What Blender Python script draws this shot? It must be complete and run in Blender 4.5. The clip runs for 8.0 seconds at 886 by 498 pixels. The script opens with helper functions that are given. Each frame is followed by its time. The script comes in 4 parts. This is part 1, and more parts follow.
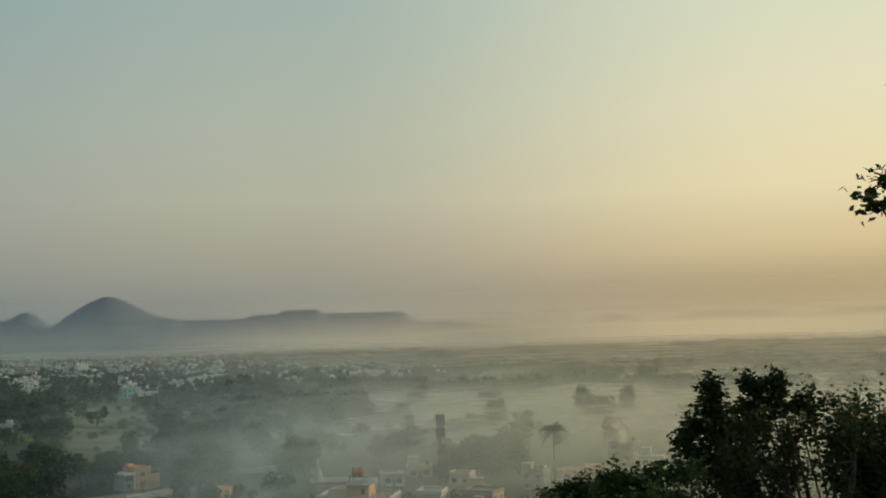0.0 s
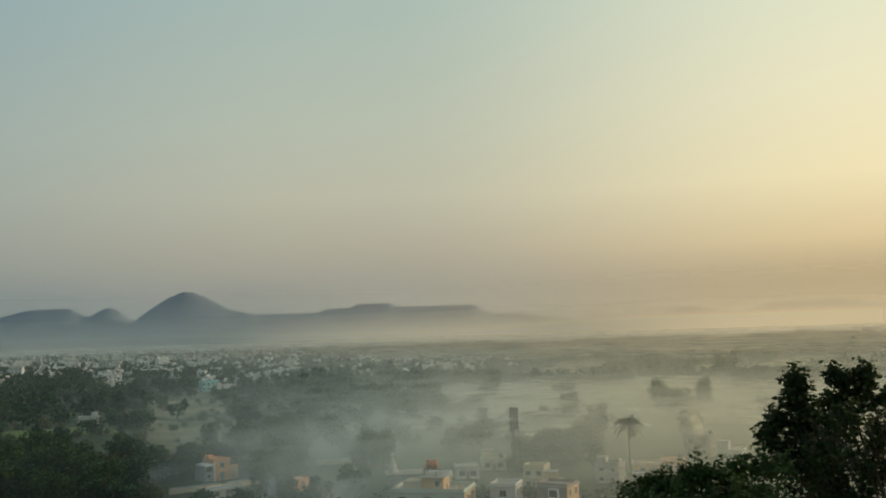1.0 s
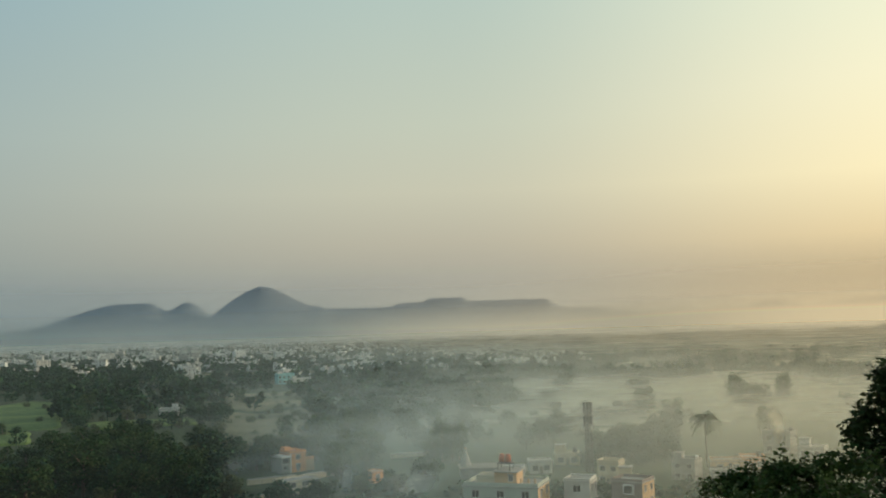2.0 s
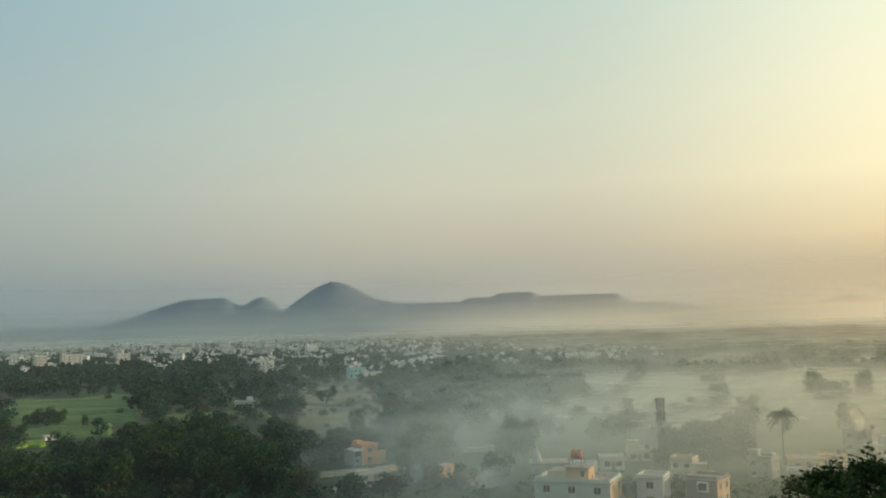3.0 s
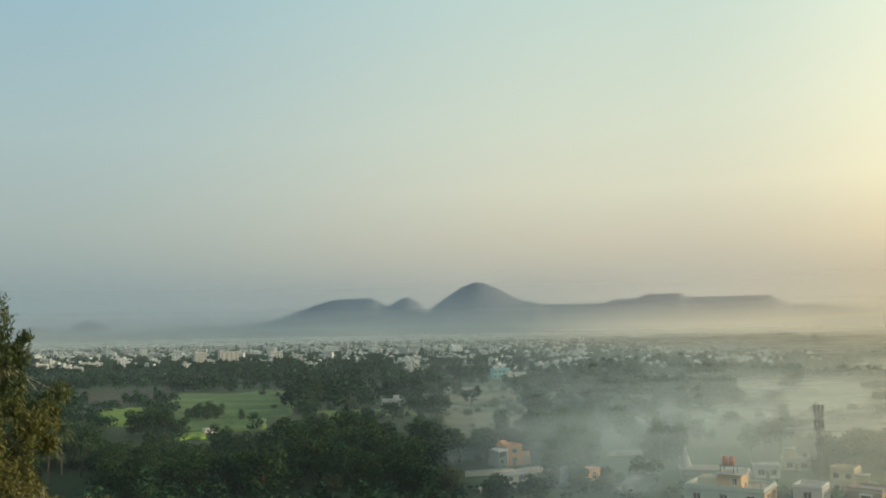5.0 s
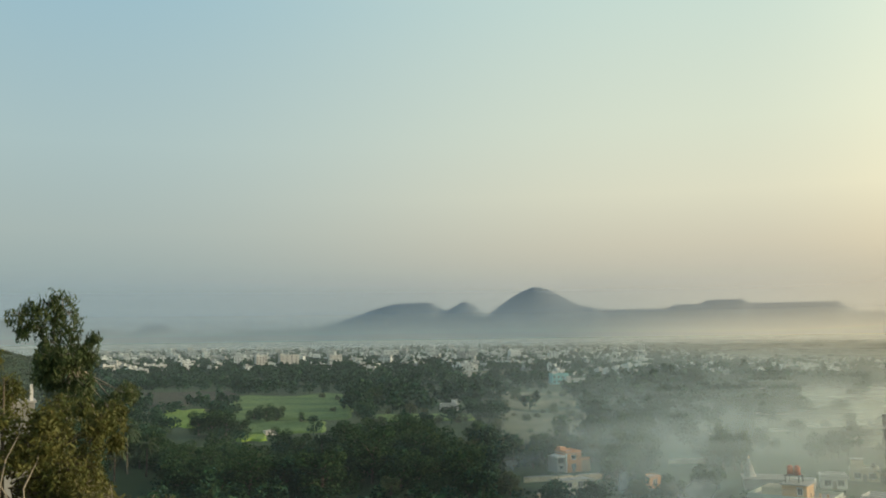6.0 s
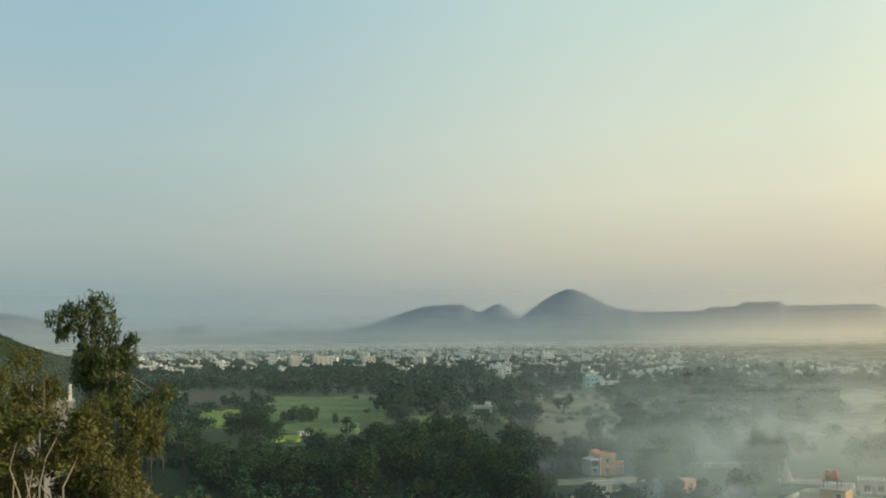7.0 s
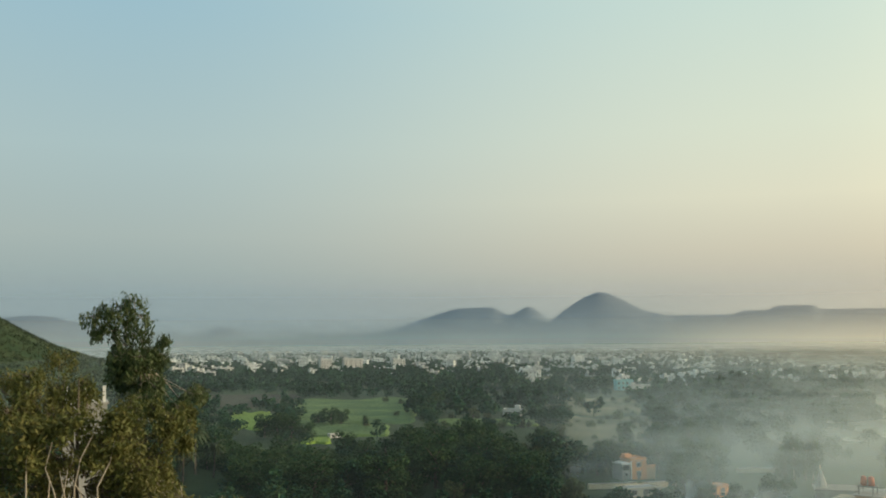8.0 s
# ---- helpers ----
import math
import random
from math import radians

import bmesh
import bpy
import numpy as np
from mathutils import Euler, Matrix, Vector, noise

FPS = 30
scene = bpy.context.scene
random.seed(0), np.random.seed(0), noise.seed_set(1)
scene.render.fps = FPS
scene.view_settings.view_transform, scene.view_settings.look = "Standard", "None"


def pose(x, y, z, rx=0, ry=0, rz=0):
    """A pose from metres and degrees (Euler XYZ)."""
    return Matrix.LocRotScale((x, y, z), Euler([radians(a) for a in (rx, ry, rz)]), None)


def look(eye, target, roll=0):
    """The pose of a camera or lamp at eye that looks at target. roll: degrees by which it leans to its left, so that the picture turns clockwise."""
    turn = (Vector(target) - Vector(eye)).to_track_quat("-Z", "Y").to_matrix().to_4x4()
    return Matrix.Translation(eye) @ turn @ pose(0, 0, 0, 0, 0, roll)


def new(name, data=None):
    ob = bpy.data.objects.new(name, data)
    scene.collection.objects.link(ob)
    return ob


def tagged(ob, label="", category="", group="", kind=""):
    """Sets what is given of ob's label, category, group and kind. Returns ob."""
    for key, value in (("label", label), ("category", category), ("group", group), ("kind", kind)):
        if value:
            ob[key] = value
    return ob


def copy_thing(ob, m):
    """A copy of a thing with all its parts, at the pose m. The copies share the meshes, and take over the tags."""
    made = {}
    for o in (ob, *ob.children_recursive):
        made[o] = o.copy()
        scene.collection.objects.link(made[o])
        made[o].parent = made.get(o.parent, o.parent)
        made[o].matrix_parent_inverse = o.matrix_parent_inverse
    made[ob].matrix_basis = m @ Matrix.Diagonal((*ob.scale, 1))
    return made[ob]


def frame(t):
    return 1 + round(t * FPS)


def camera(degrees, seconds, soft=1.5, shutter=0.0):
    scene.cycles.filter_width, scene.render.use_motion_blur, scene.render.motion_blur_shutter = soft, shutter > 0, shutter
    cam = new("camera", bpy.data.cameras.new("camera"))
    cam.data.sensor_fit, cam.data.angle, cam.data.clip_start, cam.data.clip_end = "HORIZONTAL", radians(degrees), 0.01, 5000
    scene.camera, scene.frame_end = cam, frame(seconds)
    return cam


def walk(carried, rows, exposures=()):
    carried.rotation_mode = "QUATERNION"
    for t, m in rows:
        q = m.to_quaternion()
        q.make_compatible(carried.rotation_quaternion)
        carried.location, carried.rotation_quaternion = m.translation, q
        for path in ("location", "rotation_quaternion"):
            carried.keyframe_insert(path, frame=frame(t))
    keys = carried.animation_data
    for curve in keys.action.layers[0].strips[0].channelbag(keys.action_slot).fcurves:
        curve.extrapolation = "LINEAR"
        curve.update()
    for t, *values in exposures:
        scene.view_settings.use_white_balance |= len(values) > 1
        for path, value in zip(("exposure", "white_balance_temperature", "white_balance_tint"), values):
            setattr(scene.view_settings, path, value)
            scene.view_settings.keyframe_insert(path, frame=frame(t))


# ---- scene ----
cam = camera(49.6, 8.0, soft=1.9)
EYE = 40.0
# seconds, sideways metres, yaw, pitch, roll
ROWS = [
    (0.0, 0.00, 0.016, 5.103, 1.499),
    (0.5, -0.05, 2.134, 5.005, 1.650),
    (1.0, -0.10, 4.299, 4.807, 1.778),
    (1.5, -0.15, 6.505, 4.691, 1.770),
    (3.0, -0.31, 12.747, 4.397, 1.658),
    (3.5, -0.36, 14.996, 4.411, 1.590),
    (4.0, -0.41, 17.161, 4.463, 1.399),
    (4.5, -0.46, 19.319, 4.553, 1.243),
    (5.0, -0.50, 21.290, 4.655, 1.181),
    (6.5, -0.58, 25.965, 5.095, 0.648),
    (7.0, -0.59, 26.734, 5.124, 0.616),
    (7.5, -0.60, 27.574, 5.210, 0.543),
    (8.0, -0.61, 28.508, 5.309, 0.459),
]
walk(cam, [(t, pose(x, 0.1 * x, EYE, 90 + pitch, roll, yaw)) for t, x, yaw, pitch, roll in ROWS],
     exposures=[(0.0, -0.56, 6500, 5), (1.5, -0.29, 6500, 5), (3.5, 0.0, 6500, 5), (8.0, 0.15, 6500, 5)])

# ---- light ----
scene.cycles.transparent_max_bounces = 32  # light passes many thin layers of mist
SUN_AZ, SUN_EL = 64.0, 11.0


def polar(az, r, z=0.0):
    """A place by its bearing (degrees to the right of the y axis), distance and height."""
    return Vector((r * math.sin(radians(az)), r * math.cos(radians(az)), z))


class Nodes:
    """Short forms for node trees."""

    def __init__(self, tree):
        self.tree = tree
        tree.nodes.clear()

    def add(self, kind, inputs=None, **props):
        n = self.tree.nodes.new(kind)
        if "operation" in props:
            n.operation = props["operation"]
        if "blend_type" in props:
            n.data_type, n.blend_type = "RGBA", props["blend_type"]
        for key, value in (inputs or {}).items():
            self.put(n, key, value)
        return n

    def put(self, n, key, value):
        if isinstance(value, bpy.types.NodeSocket):
            self.tree.links.new(value, n.inputs[key])
        elif isinstance(value, tuple) and len(value) == 3 and n.inputs[key].type == "RGBA":
            n.inputs[key].default_value = (*value, 1)
        else:
            n.inputs[key].default_value = value

    def math(self, op, a, b=0.0, clamp=False):
        n = self.add("ShaderNodeMath", {0: a, 1: b}, operation=op)
        n.use_clamp = clamp
        return n.outputs[0]

    def span(self, v, lo, hi, to0=0.0, to1=1.0, smooth=True):
        n = self.add("ShaderNodeMapRange", {"Value": v, "From Min": lo, "From Max": hi, "To Min": to0, "To Max": to1})
        n.interpolation_type = "SMOOTHSTEP" if smooth else "LINEAR"
        return n.outputs[0]

    def mix(self, fac, a, b, blend="MIX"):
        n = self.add("ShaderNodeMix", {0: fac}, blend_type=blend)
        self.put(n, 6, a), self.put(n, 7, b)
        return n.outputs[2]

    def ramp(self, fac, stops):
        n = self.add("ShaderNodeValToRGB", {0: fac})
        e = n.color_ramp.elements
        while len(e) < len(stops):
            e.new(0.5)
        for el, (p, c) in zip(e, stops):
            el.position, el.color = p, (*c, 1)
        return n.outputs[0]

    def noise(self, scale, detail=4.0, rough=0.55, vector=None):
        n = self.add("ShaderNodeTexNoise", {"Scale": scale, "Detail": detail, "Roughness": rough})
        if vector is not None:
            self.put(n, "Vector", vector)
        return n.outputs[0]

    def position(self):
        return self.add("ShaderNodeNewGeometry").outputs["Position"]


world = bpy.data.worlds.new("dawn_sky")
world.use_nodes = True
scene.world = world
w = Nodes(world.node_tree)
sky = w.tree.nodes.new("ShaderNodeTexSky")
sky.sky_type, sky.sun_disc = "NISHITA", False
sky.sun_elevation, sky.sun_rotation = radians(SUN_EL), radians(SUN_AZ)
sky.dust_density, sky.air_density = 4.0, 1.2
way = w.add("ShaderNodeTexCoord").outputs["Generated"]
xyz = w.add("ShaderNodeSeparateXYZ", {0: way})
flat = w.add("ShaderNodeVectorMath", {0: way, 1: (1, 1, 0)}, operation="MULTIPLY")
flat = w.add("ShaderNodeVectorMath", {0: flat.outputs[0]}, operation="NORMALIZE")
toward = w.add("ShaderNodeVectorMath", {0: flat.outputs[0], 1: tuple(polar(SUN_AZ, 1))}, operation="DOT_PRODUCT").outputs["Value"]
up = w.span(xyz.outputs[2], -0.02, 0.42, smooth=False)


def el(deg):
    return (math.sin(radians(deg)) + 0.02) / 0.44


cool = w.ramp(up, [(0.0, (.25, .31, .32)), (el(2.5), (.28, .34, .345)), (el(6), (.36, .42, .41)), (el(11), (.375, .475, .49)), (el(19), (.31, .46, .54))])
pale = w.ramp(up, [(0.0, (.42, .40, .33)), (el(2.5), (.46, .43, .36)), (el(5), (.58, .53, .42)), (el(8), (.68, .65, .51)), (el(12), (.65, .68, .56)), (el(19), (.56, .66, .60))])
warm = w.ramp(up, [(0.0, (.56, .45, .27)), (el(2), (.58, .44, .26)), (el(4.5), (1.0, .77, .44)), (el(8), (1.22, 1.03, .64)), (el(13), (1.18, 1.07, .75)), (el(19), (1.05, 1.05, .80))])
haze = w.mix(w.span(toward, -0.4, 0.38), cool, pale)
haze = w.mix(w.span(toward, 0.3, 0.80), haze, warm)
high = w.span(xyz.outputs[2], 0.42, 0.8)
bg_haze = w.add("ShaderNodeBackground", {"Color": haze, "Strength": 1.0})
bg_sky = w.add("ShaderNodeBackground", {"Color": sky.outputs[0], "Strength": 0.15})
both = w.add("ShaderNodeMixShader", {0: high, 1: bg_haze.outputs[0], 2: bg_sky.outputs[0]})
w.add("ShaderNodeOutputWorld", {0: both.outputs[0]})

sun = new("sun", bpy.data.lights.new("sun", "SUN"))
sun.data.energy, sun.data.angle, sun.data.color = 3.3, radians(2.0), (1.0, 0.79, 0.55)
sun.matrix_world = look(polar(SUN_AZ, 1000, 1000 * math.tan(radians(SUN_EL))), (0, 0, 0))


# ---- materials ----
def surface(name, colours, scale=1.0, rough=0.8, bump=0.2, vary=0.0, fine=8.0, metal=0.0, through_light=0.0):
    """A weathered surface: two colours in broad patches, fine grain, relief, and a shift from piece to piece."""
    m = bpy.data.materials.new(name)
    m.use_nodes = True
    n = Nodes(m.node_tree)
    p = n.position()
    broad = n.noise(scale, 5.0, 0.6, p)
    grain = n.noise(scale * fine, 3.0, 0.6, p)
    f = n.math("ADD", n.math("MULTIPLY", n.span(broad, 0.3, 0.7), 0.75), n.math("MULTIPLY", grain, 0.25))
    c = n.mix(f, colours[0], colours[1])
    if vary:
        one = n.add("ShaderNodeObjectInfo").outputs["Random"]
        isl = n.add("ShaderNodeNewGeometry").outputs["Random Per Island"]
        v = n.math("FRACT", n.math("ADD", one, isl))
        hsv = n.add("ShaderNodeHueSaturation", {"Hue": n.span(v, 0, 1, 0.5 - 0.12 * vary, 0.5 + 0.08 * vary, False),
                                                "Value": n.span(n.math("FRACT", n.math("MULTIPLY", v, 7.3)), 0, 1, 1 - 0.6 * vary, 1 + 0.5 * vary, False), "Color": c})
        c = hsv.outputs[0]
    b = n.add("ShaderNodeBump", {"Strength": bump, "Distance": 0.1, "Height": grain})
    s = n.add("ShaderNodeBsdfPrincipled", {"Base Color": c, "Roughness": rough, "Metallic": metal, "Normal": b.outputs[0]})
    s.inputs["Specular IOR Level"].default_value = 0.25
    out = s.outputs[0]
    if through_light:
        tr = n.add("ShaderNodeBsdfTranslucent", {"Color": c})
        out = n.add("ShaderNodeMixShader", {0: through_light, 1: out, 2: tr.outputs[0]}).outputs[0]
    n.add("ShaderNodeOutputMaterial", {0: out})
    return m


M_GROUND = surface("scrub_ground", ((.020, .050, .018), (.060, .085, .032)), 0.014, 0.95, 0.3, fine=30)
# far hills: the blue-grey of distance haze is put into the base colour
M_HILL = surface("hazed_hill_scrub", ((.150, .188, .230), (.180, .215, .252)), 0.006, 0.95, 0.5, fine=12)
M_FIELD = surface("crop_green", ((.055, .115, .028), (.140, .210, .050)), 0.035, 0.9, 0.4, fine=14)
M_LIME = surface("crop_young_green", ((.170, .270, .030), (.210, .300, .045)), 0.06, 0.9, 0.4, fine=14)
M_SOIL = surface("ploughed_soil", ((.038, .042, .022), (.064, .060, .034)), 0.08, 0.95, 0.5, fine=12)
M_DRY = surface("dry_grass", ((.085, .100, .046), (.200, .185, .100)), 0.03, 0.95, 0.4, fine=14)
M_LEAF = surface("dark_foliage", ((.014, .050, .024), (.070, .120, .045)), 0.25, 0.9, 0.0, 0.22, through_light=0.25)
M_LEAF_FAR = surface("grove_foliage", ((.012, .046, .026), (.032, .086, .040)), 0.02, 0.8, 0.0, 0.35)
M_LEAF_OLIVE = surface("olive_foliage", ((.085, .105, .030), (.175, .170, .052)), 0.35, 0.6, 0.0, 0.22, through_light=0.25)
M_LEAF_GREY = surface("drooping_foliage", ((.055, .090, .034), (.110, .135, .055)), 0.4, 0.55, 0.0, 0.25, through_light=0.25)
M_LEAF_BUSH = surface("bush_foliage", ((.020, .040, .012), (.055, .085, .022)), 1.2, 0.55, 0.0, 0.5, through_light=0.25)
M_LEAF_SHRUB = surface("shrub_foliage", ((.030, .068, .015), (.078, .125, .030)), 1.2, 0.55, 0.0, 0.35, through_light=0.25)
# scrub paled towards grey: haze over the spur is put into its colour
M_SPUR = surface("hazed_spur_scrub", ((.034, .060, .036), (.070, .090, .054)), 0.02, 0.9, 0.0, 0.15)
M_PALM = surface("palm_frond", ((.040, .070, .030), (.080, .110, .045)), 0.4, 0.55, 0.0, 0.3, through_light=0.15)
M_BARK = surface("grey_bark", ((.090, .075, .055), (.170, .145, .110)), 1.5, 0.9, 0.6)
M_BARK_PALE = surface("pale_bark", ((.260, .220, .170), (.420, .370, .300)), 1.2, 0.8, 0.4)
M_WHITE = surface("lime_wash", ((.560, .550, .510), (.740, .730, .690)), 0.25, 0.85, 0.1, 0.25)
M_TOWN = surface("town_plaster", ((.520, .550, .550), (.800, .820, .800)), 0.03, 0.85, 0.1, 0.6)
M_ORANGE = surface("orange_plaster", ((.700, .330, .150), (.790, .400, .200)), 0.3, 0.85, 0.1)
# also put on side walls that face the sun, as sunlight in the colour
M_PEACH = surface("peach_plaster", ((.560, .370, .210), (.660, .450, .270)), 0.3, 0.85, 0.1)
M_CREAM = surface("cream_plaster", ((.560, .480, .340), (.680, .600, .450)), 0.3, 0.85, 0.1)
# mauve carries the shade of a front turned away from the sun
M_MAUVE_SHADE = surface("shaded_mauve_plaster", ((.260, .215, .205), (.330, .270, .250)), 0.3, 0.85, 0.1)
M_MINT = surface("pale_mint_plaster", ((.420, .470, .410), (.540, .580, .510)), 0.3, 0.85, 0.1)
M_GREY = surface("grey_concrete", ((.260, .255, .240), (.400, .390, .365)), 0.3, 0.9, 0.2)
M_TEAL = surface("turquoise_plaster", ((.240, .520, .540), (.330, .600, .610)), 0.2, 0.85, 0.1)
M_ROOF = surface("cement_roof", ((.330, .320, .295), (.480, .465, .430)), 0.3, 0.9, 0.2)
M_SHEET = surface("rusty_sheet", ((.200, .175, .150), (.330, .300, .265)), 0.5, 0.7, 0.3)
M_RED = surface("red_plastic", ((.480, .120, .050), (.580, .160, .070)), 0.8, 0.5, 0.05)
M_DARK = surface("dark_opening", ((.020, .022, .025), (.035, .036, .040)), 0.5, 0.35, 0.0)
M_TRIM = surface("white_paint", ((.680, .670, .640), (.780, .770, .740)), 0.6, 0.7, 0.1)
M_STEEL = surface("galvanised_steel", ((.055, .058, .060), (.095, .095, .098)), 0.8, 0.6, 0.1, metal=0.2)


def scattering(n, colour, a):
    """Mist of opacity a: droplets scatter the light that falls from above, whichever way the sheet faces, the rest goes straight through."""
    over = n.add("ShaderNodeCombineXYZ", {0: 0.0, 1: 0.0, 2: 1.0}).outputs[0]
    under = n.add("ShaderNodeCombineXYZ", {0: 0.0, 1: 0.0, 2: -1.0}).outputs[0]
    d = n.add("ShaderNodeBsdfDiffuse", {"Color": colour, "Normal": over})
    u = n.add("ShaderNodeBsdfTranslucent", {"Color": colour, "Normal": under})
    # both lobes add up; the surplus brightness stands in for forward-scattered glow
    lit = n.add("ShaderNodeAddShader", {0: d.outputs[0], 1: u.outputs[0]}).outputs[0]
    tr = n.add("ShaderNodeBsdfTransparent")
    out = n.add("ShaderNodeMixShader", {0: a, 1: tr.outputs[0], 2: lit})
    n.add("ShaderNodeOutputMaterial", {0: out.outputs[0]})


def layer_material(height, share, reach, seed):
    """Level mist: depth by bearing and distance, with drifting thicker and thinner streaks."""
    m = bpy.data.materials.new("ground_mist")
    m.use_nodes = True
    n = Nodes(m.node_tree)
    p = n.position()
    s = n.add("ShaderNodeSeparateXYZ", {0: p})
    az = n.math("ARCTAN2", s.outputs[0], s.outputs[1])
    r = n.add("ShaderNodeVectorMath", {0: p, 1: (1, 1, 0)}, operation="MULTIPLY").outputs[0]
    r = n.math("DIVIDE", n.add("ShaderNodeVectorMath", {0: r}, operation="LENGTH").outputs["Value"], reach)
    # the edge of the thick mist wanders from the village in the east to the town in the west
    wander = n.noise(0.006, 3.0, 0.5, p)
    edge = n.math("ADD", az, n.math("MULTIPLY", n.math("SUBTRACT", wander, 0.5), 0.30))
    near, wide = n.span(edge, radians(-23), radians(-12)), n.span(edge, radians(-26.5), radians(2))
    out = n.span(r, 330.0, 480.0)
    side = n.math("ADD", n.math("MULTIPLY", wide, out), n.math("MULTIPLY", near, n.math("SUBTRACT", 1.0, out)))
    far = n.math("LOGARITHM", n.math("MAXIMUM", n.math("DIVIDE", r, 100.0), 1.0), 10.0)
    east = n.tree.nodes.new("ShaderNodeFloatCurve")
    west = n.tree.nodes.new("ShaderNodeFloatCurve")
    # optical depth by the logarithm of the distance: 100 m at 0, 3 km at 1.48
    for node, rows in ((east, EAST_DEPTH), (west, WEST_DEPTH)):
        c = node.mapping.curves[0]
        for _ in range(len(rows) - 2):
            c.points.new(0.5, 0.5)
        for q, (dist, depth) in zip(c.points, rows):
            q.location = (math.log10(dist / 100) / 1.5, depth / 4)
        node.mapping.update()
        n.put(node, "Value", n.math("DIVIDE", far, 1.5))
    tau = n.math("ADD", n.math("MULTIPLY", east.outputs[0], side), n.math("MULTIPLY", west.outputs[0], n.math("SUBTRACT", 1.0, side)))
    moved = n.add("ShaderNodeVectorMath", {0: p, 1: (seed, 2.3 * seed, seed)}, operation="ADD").outputs[0]
    broad = n.span(n.noise(0.011, 4.0, 0.55, moved), 0.3, 0.7, 0.72, 1.28)
    wisps = n.span(n.noise(0.045, 4.0, 0.6, moved), 0.3, 0.7, 0.86, 1.14)
    tau = n.math("MULTIPLY", n.math("MULTIPLY", tau, 4.0 * share), n.math("MULTIPLY", broad, wisps))
    tau = n.math("MULTIPLY", tau, n.span(n.math("MULTIPLY", r, reach), 2250.0, 2400.0, 1.0, 0.0))
    a = n.math("SUBTRACT", 1.0, n.math("POWER", 2.718, n.math("MULTIPLY", tau, -1.0)), True)
    # sunward warmth is put into the mist's colour by bearing; far tints match the banks
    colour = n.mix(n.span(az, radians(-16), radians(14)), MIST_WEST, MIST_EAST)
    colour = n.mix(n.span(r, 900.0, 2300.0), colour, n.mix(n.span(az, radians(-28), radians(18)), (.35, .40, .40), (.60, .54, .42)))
    scattering(n, colour, a)
    return m


EAST_DEPTH = ((100, 0.0), (200, 0.16), (240, 0.30), (270, 0.44), (300, 0.58), (360, 0.92), (470, 1.25), (640, 1.15), (900, 0.95), (1200, 1.15), (1700, 2.1), (3100, 3.4))
WEST_DEPTH = ((100, 0.0), (250, 0.02), (400, 0.04), (600, 0.06), (1000, 0.10), (1500, 0.20), (2100, 0.65), (3100, 2.0))
# cool mist away from the sun, sun-warmed mist towards it, set as colours
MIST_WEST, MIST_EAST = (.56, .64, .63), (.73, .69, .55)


def bank_material(top, thick, colour, east):
    """Far haze: opacity thick[0] below eye level, easing to thick[1] and then to nothing at the top."""
    m = bpy.data.materials.new("far_haze")
    m.use_nodes = True
    n = Nodes(m.node_tree)
    s = n.add("ShaderNodeSeparateXYZ", {0: n.position()})
    az = n.math("ARCTAN2", s.outputs[0], s.outputs[1])
    low = n.span(s.outputs[2], 15.0, 15.0 + top * 0.5, thick[0] - thick[1], 0.0)
    high = n.span(s.outputs[2], top * 0.45, top * 0.98, thick[1], 0.0)
    # blue of the west and sun glow of the east are put into the haze colour
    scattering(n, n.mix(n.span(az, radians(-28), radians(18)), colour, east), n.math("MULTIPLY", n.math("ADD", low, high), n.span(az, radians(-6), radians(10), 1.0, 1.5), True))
    return m


def smoke_material(thick, colour):
    m = bpy.data.materials.new("wood_smoke")
    m.use_nodes = True
    n = Nodes(m.node_tree)
    uv = n.add("ShaderNodeSeparateXYZ", {0: n.add("ShaderNodeTexCoord").outputs["UV"]})
    curl = n.noise(0.22, 5.0, 0.6, n.position())
    u = n.math("ADD", uv.outputs[0], n.math("MULTIPLY", n.math("SUBTRACT", curl, 0.5), 0.5))
    across = n.math("MULTIPLY", n.span(u, 0.12, 0.5), n.span(u, 0.88, 0.5))
    along = n.math("MULTIPLY", n.span(uv.outputs[1], 0.0, 0.25), n.span(uv.outputs[1], 1.0, 0.45))
    a = n.math("MULTIPLY", n.math("MULTIPLY", across, along), n.span(curl, 0.3, 0.65, thick * 0.5, thick))
    scattering(n, colour, a)
    return m


# ---- mesh helpers ----
rng = np.random.default_rng(7)


def mesh_from(name, verts, faces, material, smooth=False):
    """A mesh from arrays of corners and of faces, which all have the same number of corners."""
    verts, faces = np.asarray(verts, np.float32).reshape(-1, 3), np.asarray(faces, np.int32)
    k = faces.shape[1]
    me = bpy.data.meshes.new(name)
    me.vertices.add(len(verts)), me.loops.add(faces.size), me.polygons.add(len(faces))
    me.vertices.foreach_set("co", verts.ravel())
    me.loops.foreach_set("vertex_index", faces.ravel())
    me.polygons.foreach_set("loop_start", np.arange(0, faces.size, k, dtype=np.int32))
    me.polygons.foreach_set("use_smooth", np.full(len(faces), smooth))
    me.update(calc_edges=True)
    me.validate()
    me.materials.append(material)
    return me


def child(name, me, parent, label="", m=None):
    ob = new(name, me)
    ob.parent = parent
    if m is not None:
        ob.matrix_basis = m
    return tagged(ob, label) if label else ob


def part(name, bm, material, parent, label="", smooth=False):
    me = bpy.data.meshes.new(name)
    bm.to_mesh(me)
    bm.free()
    me.materials.append(material)
    for f in me.polygons:
        f.use_smooth = smooth
    return child(name, me, parent, label)


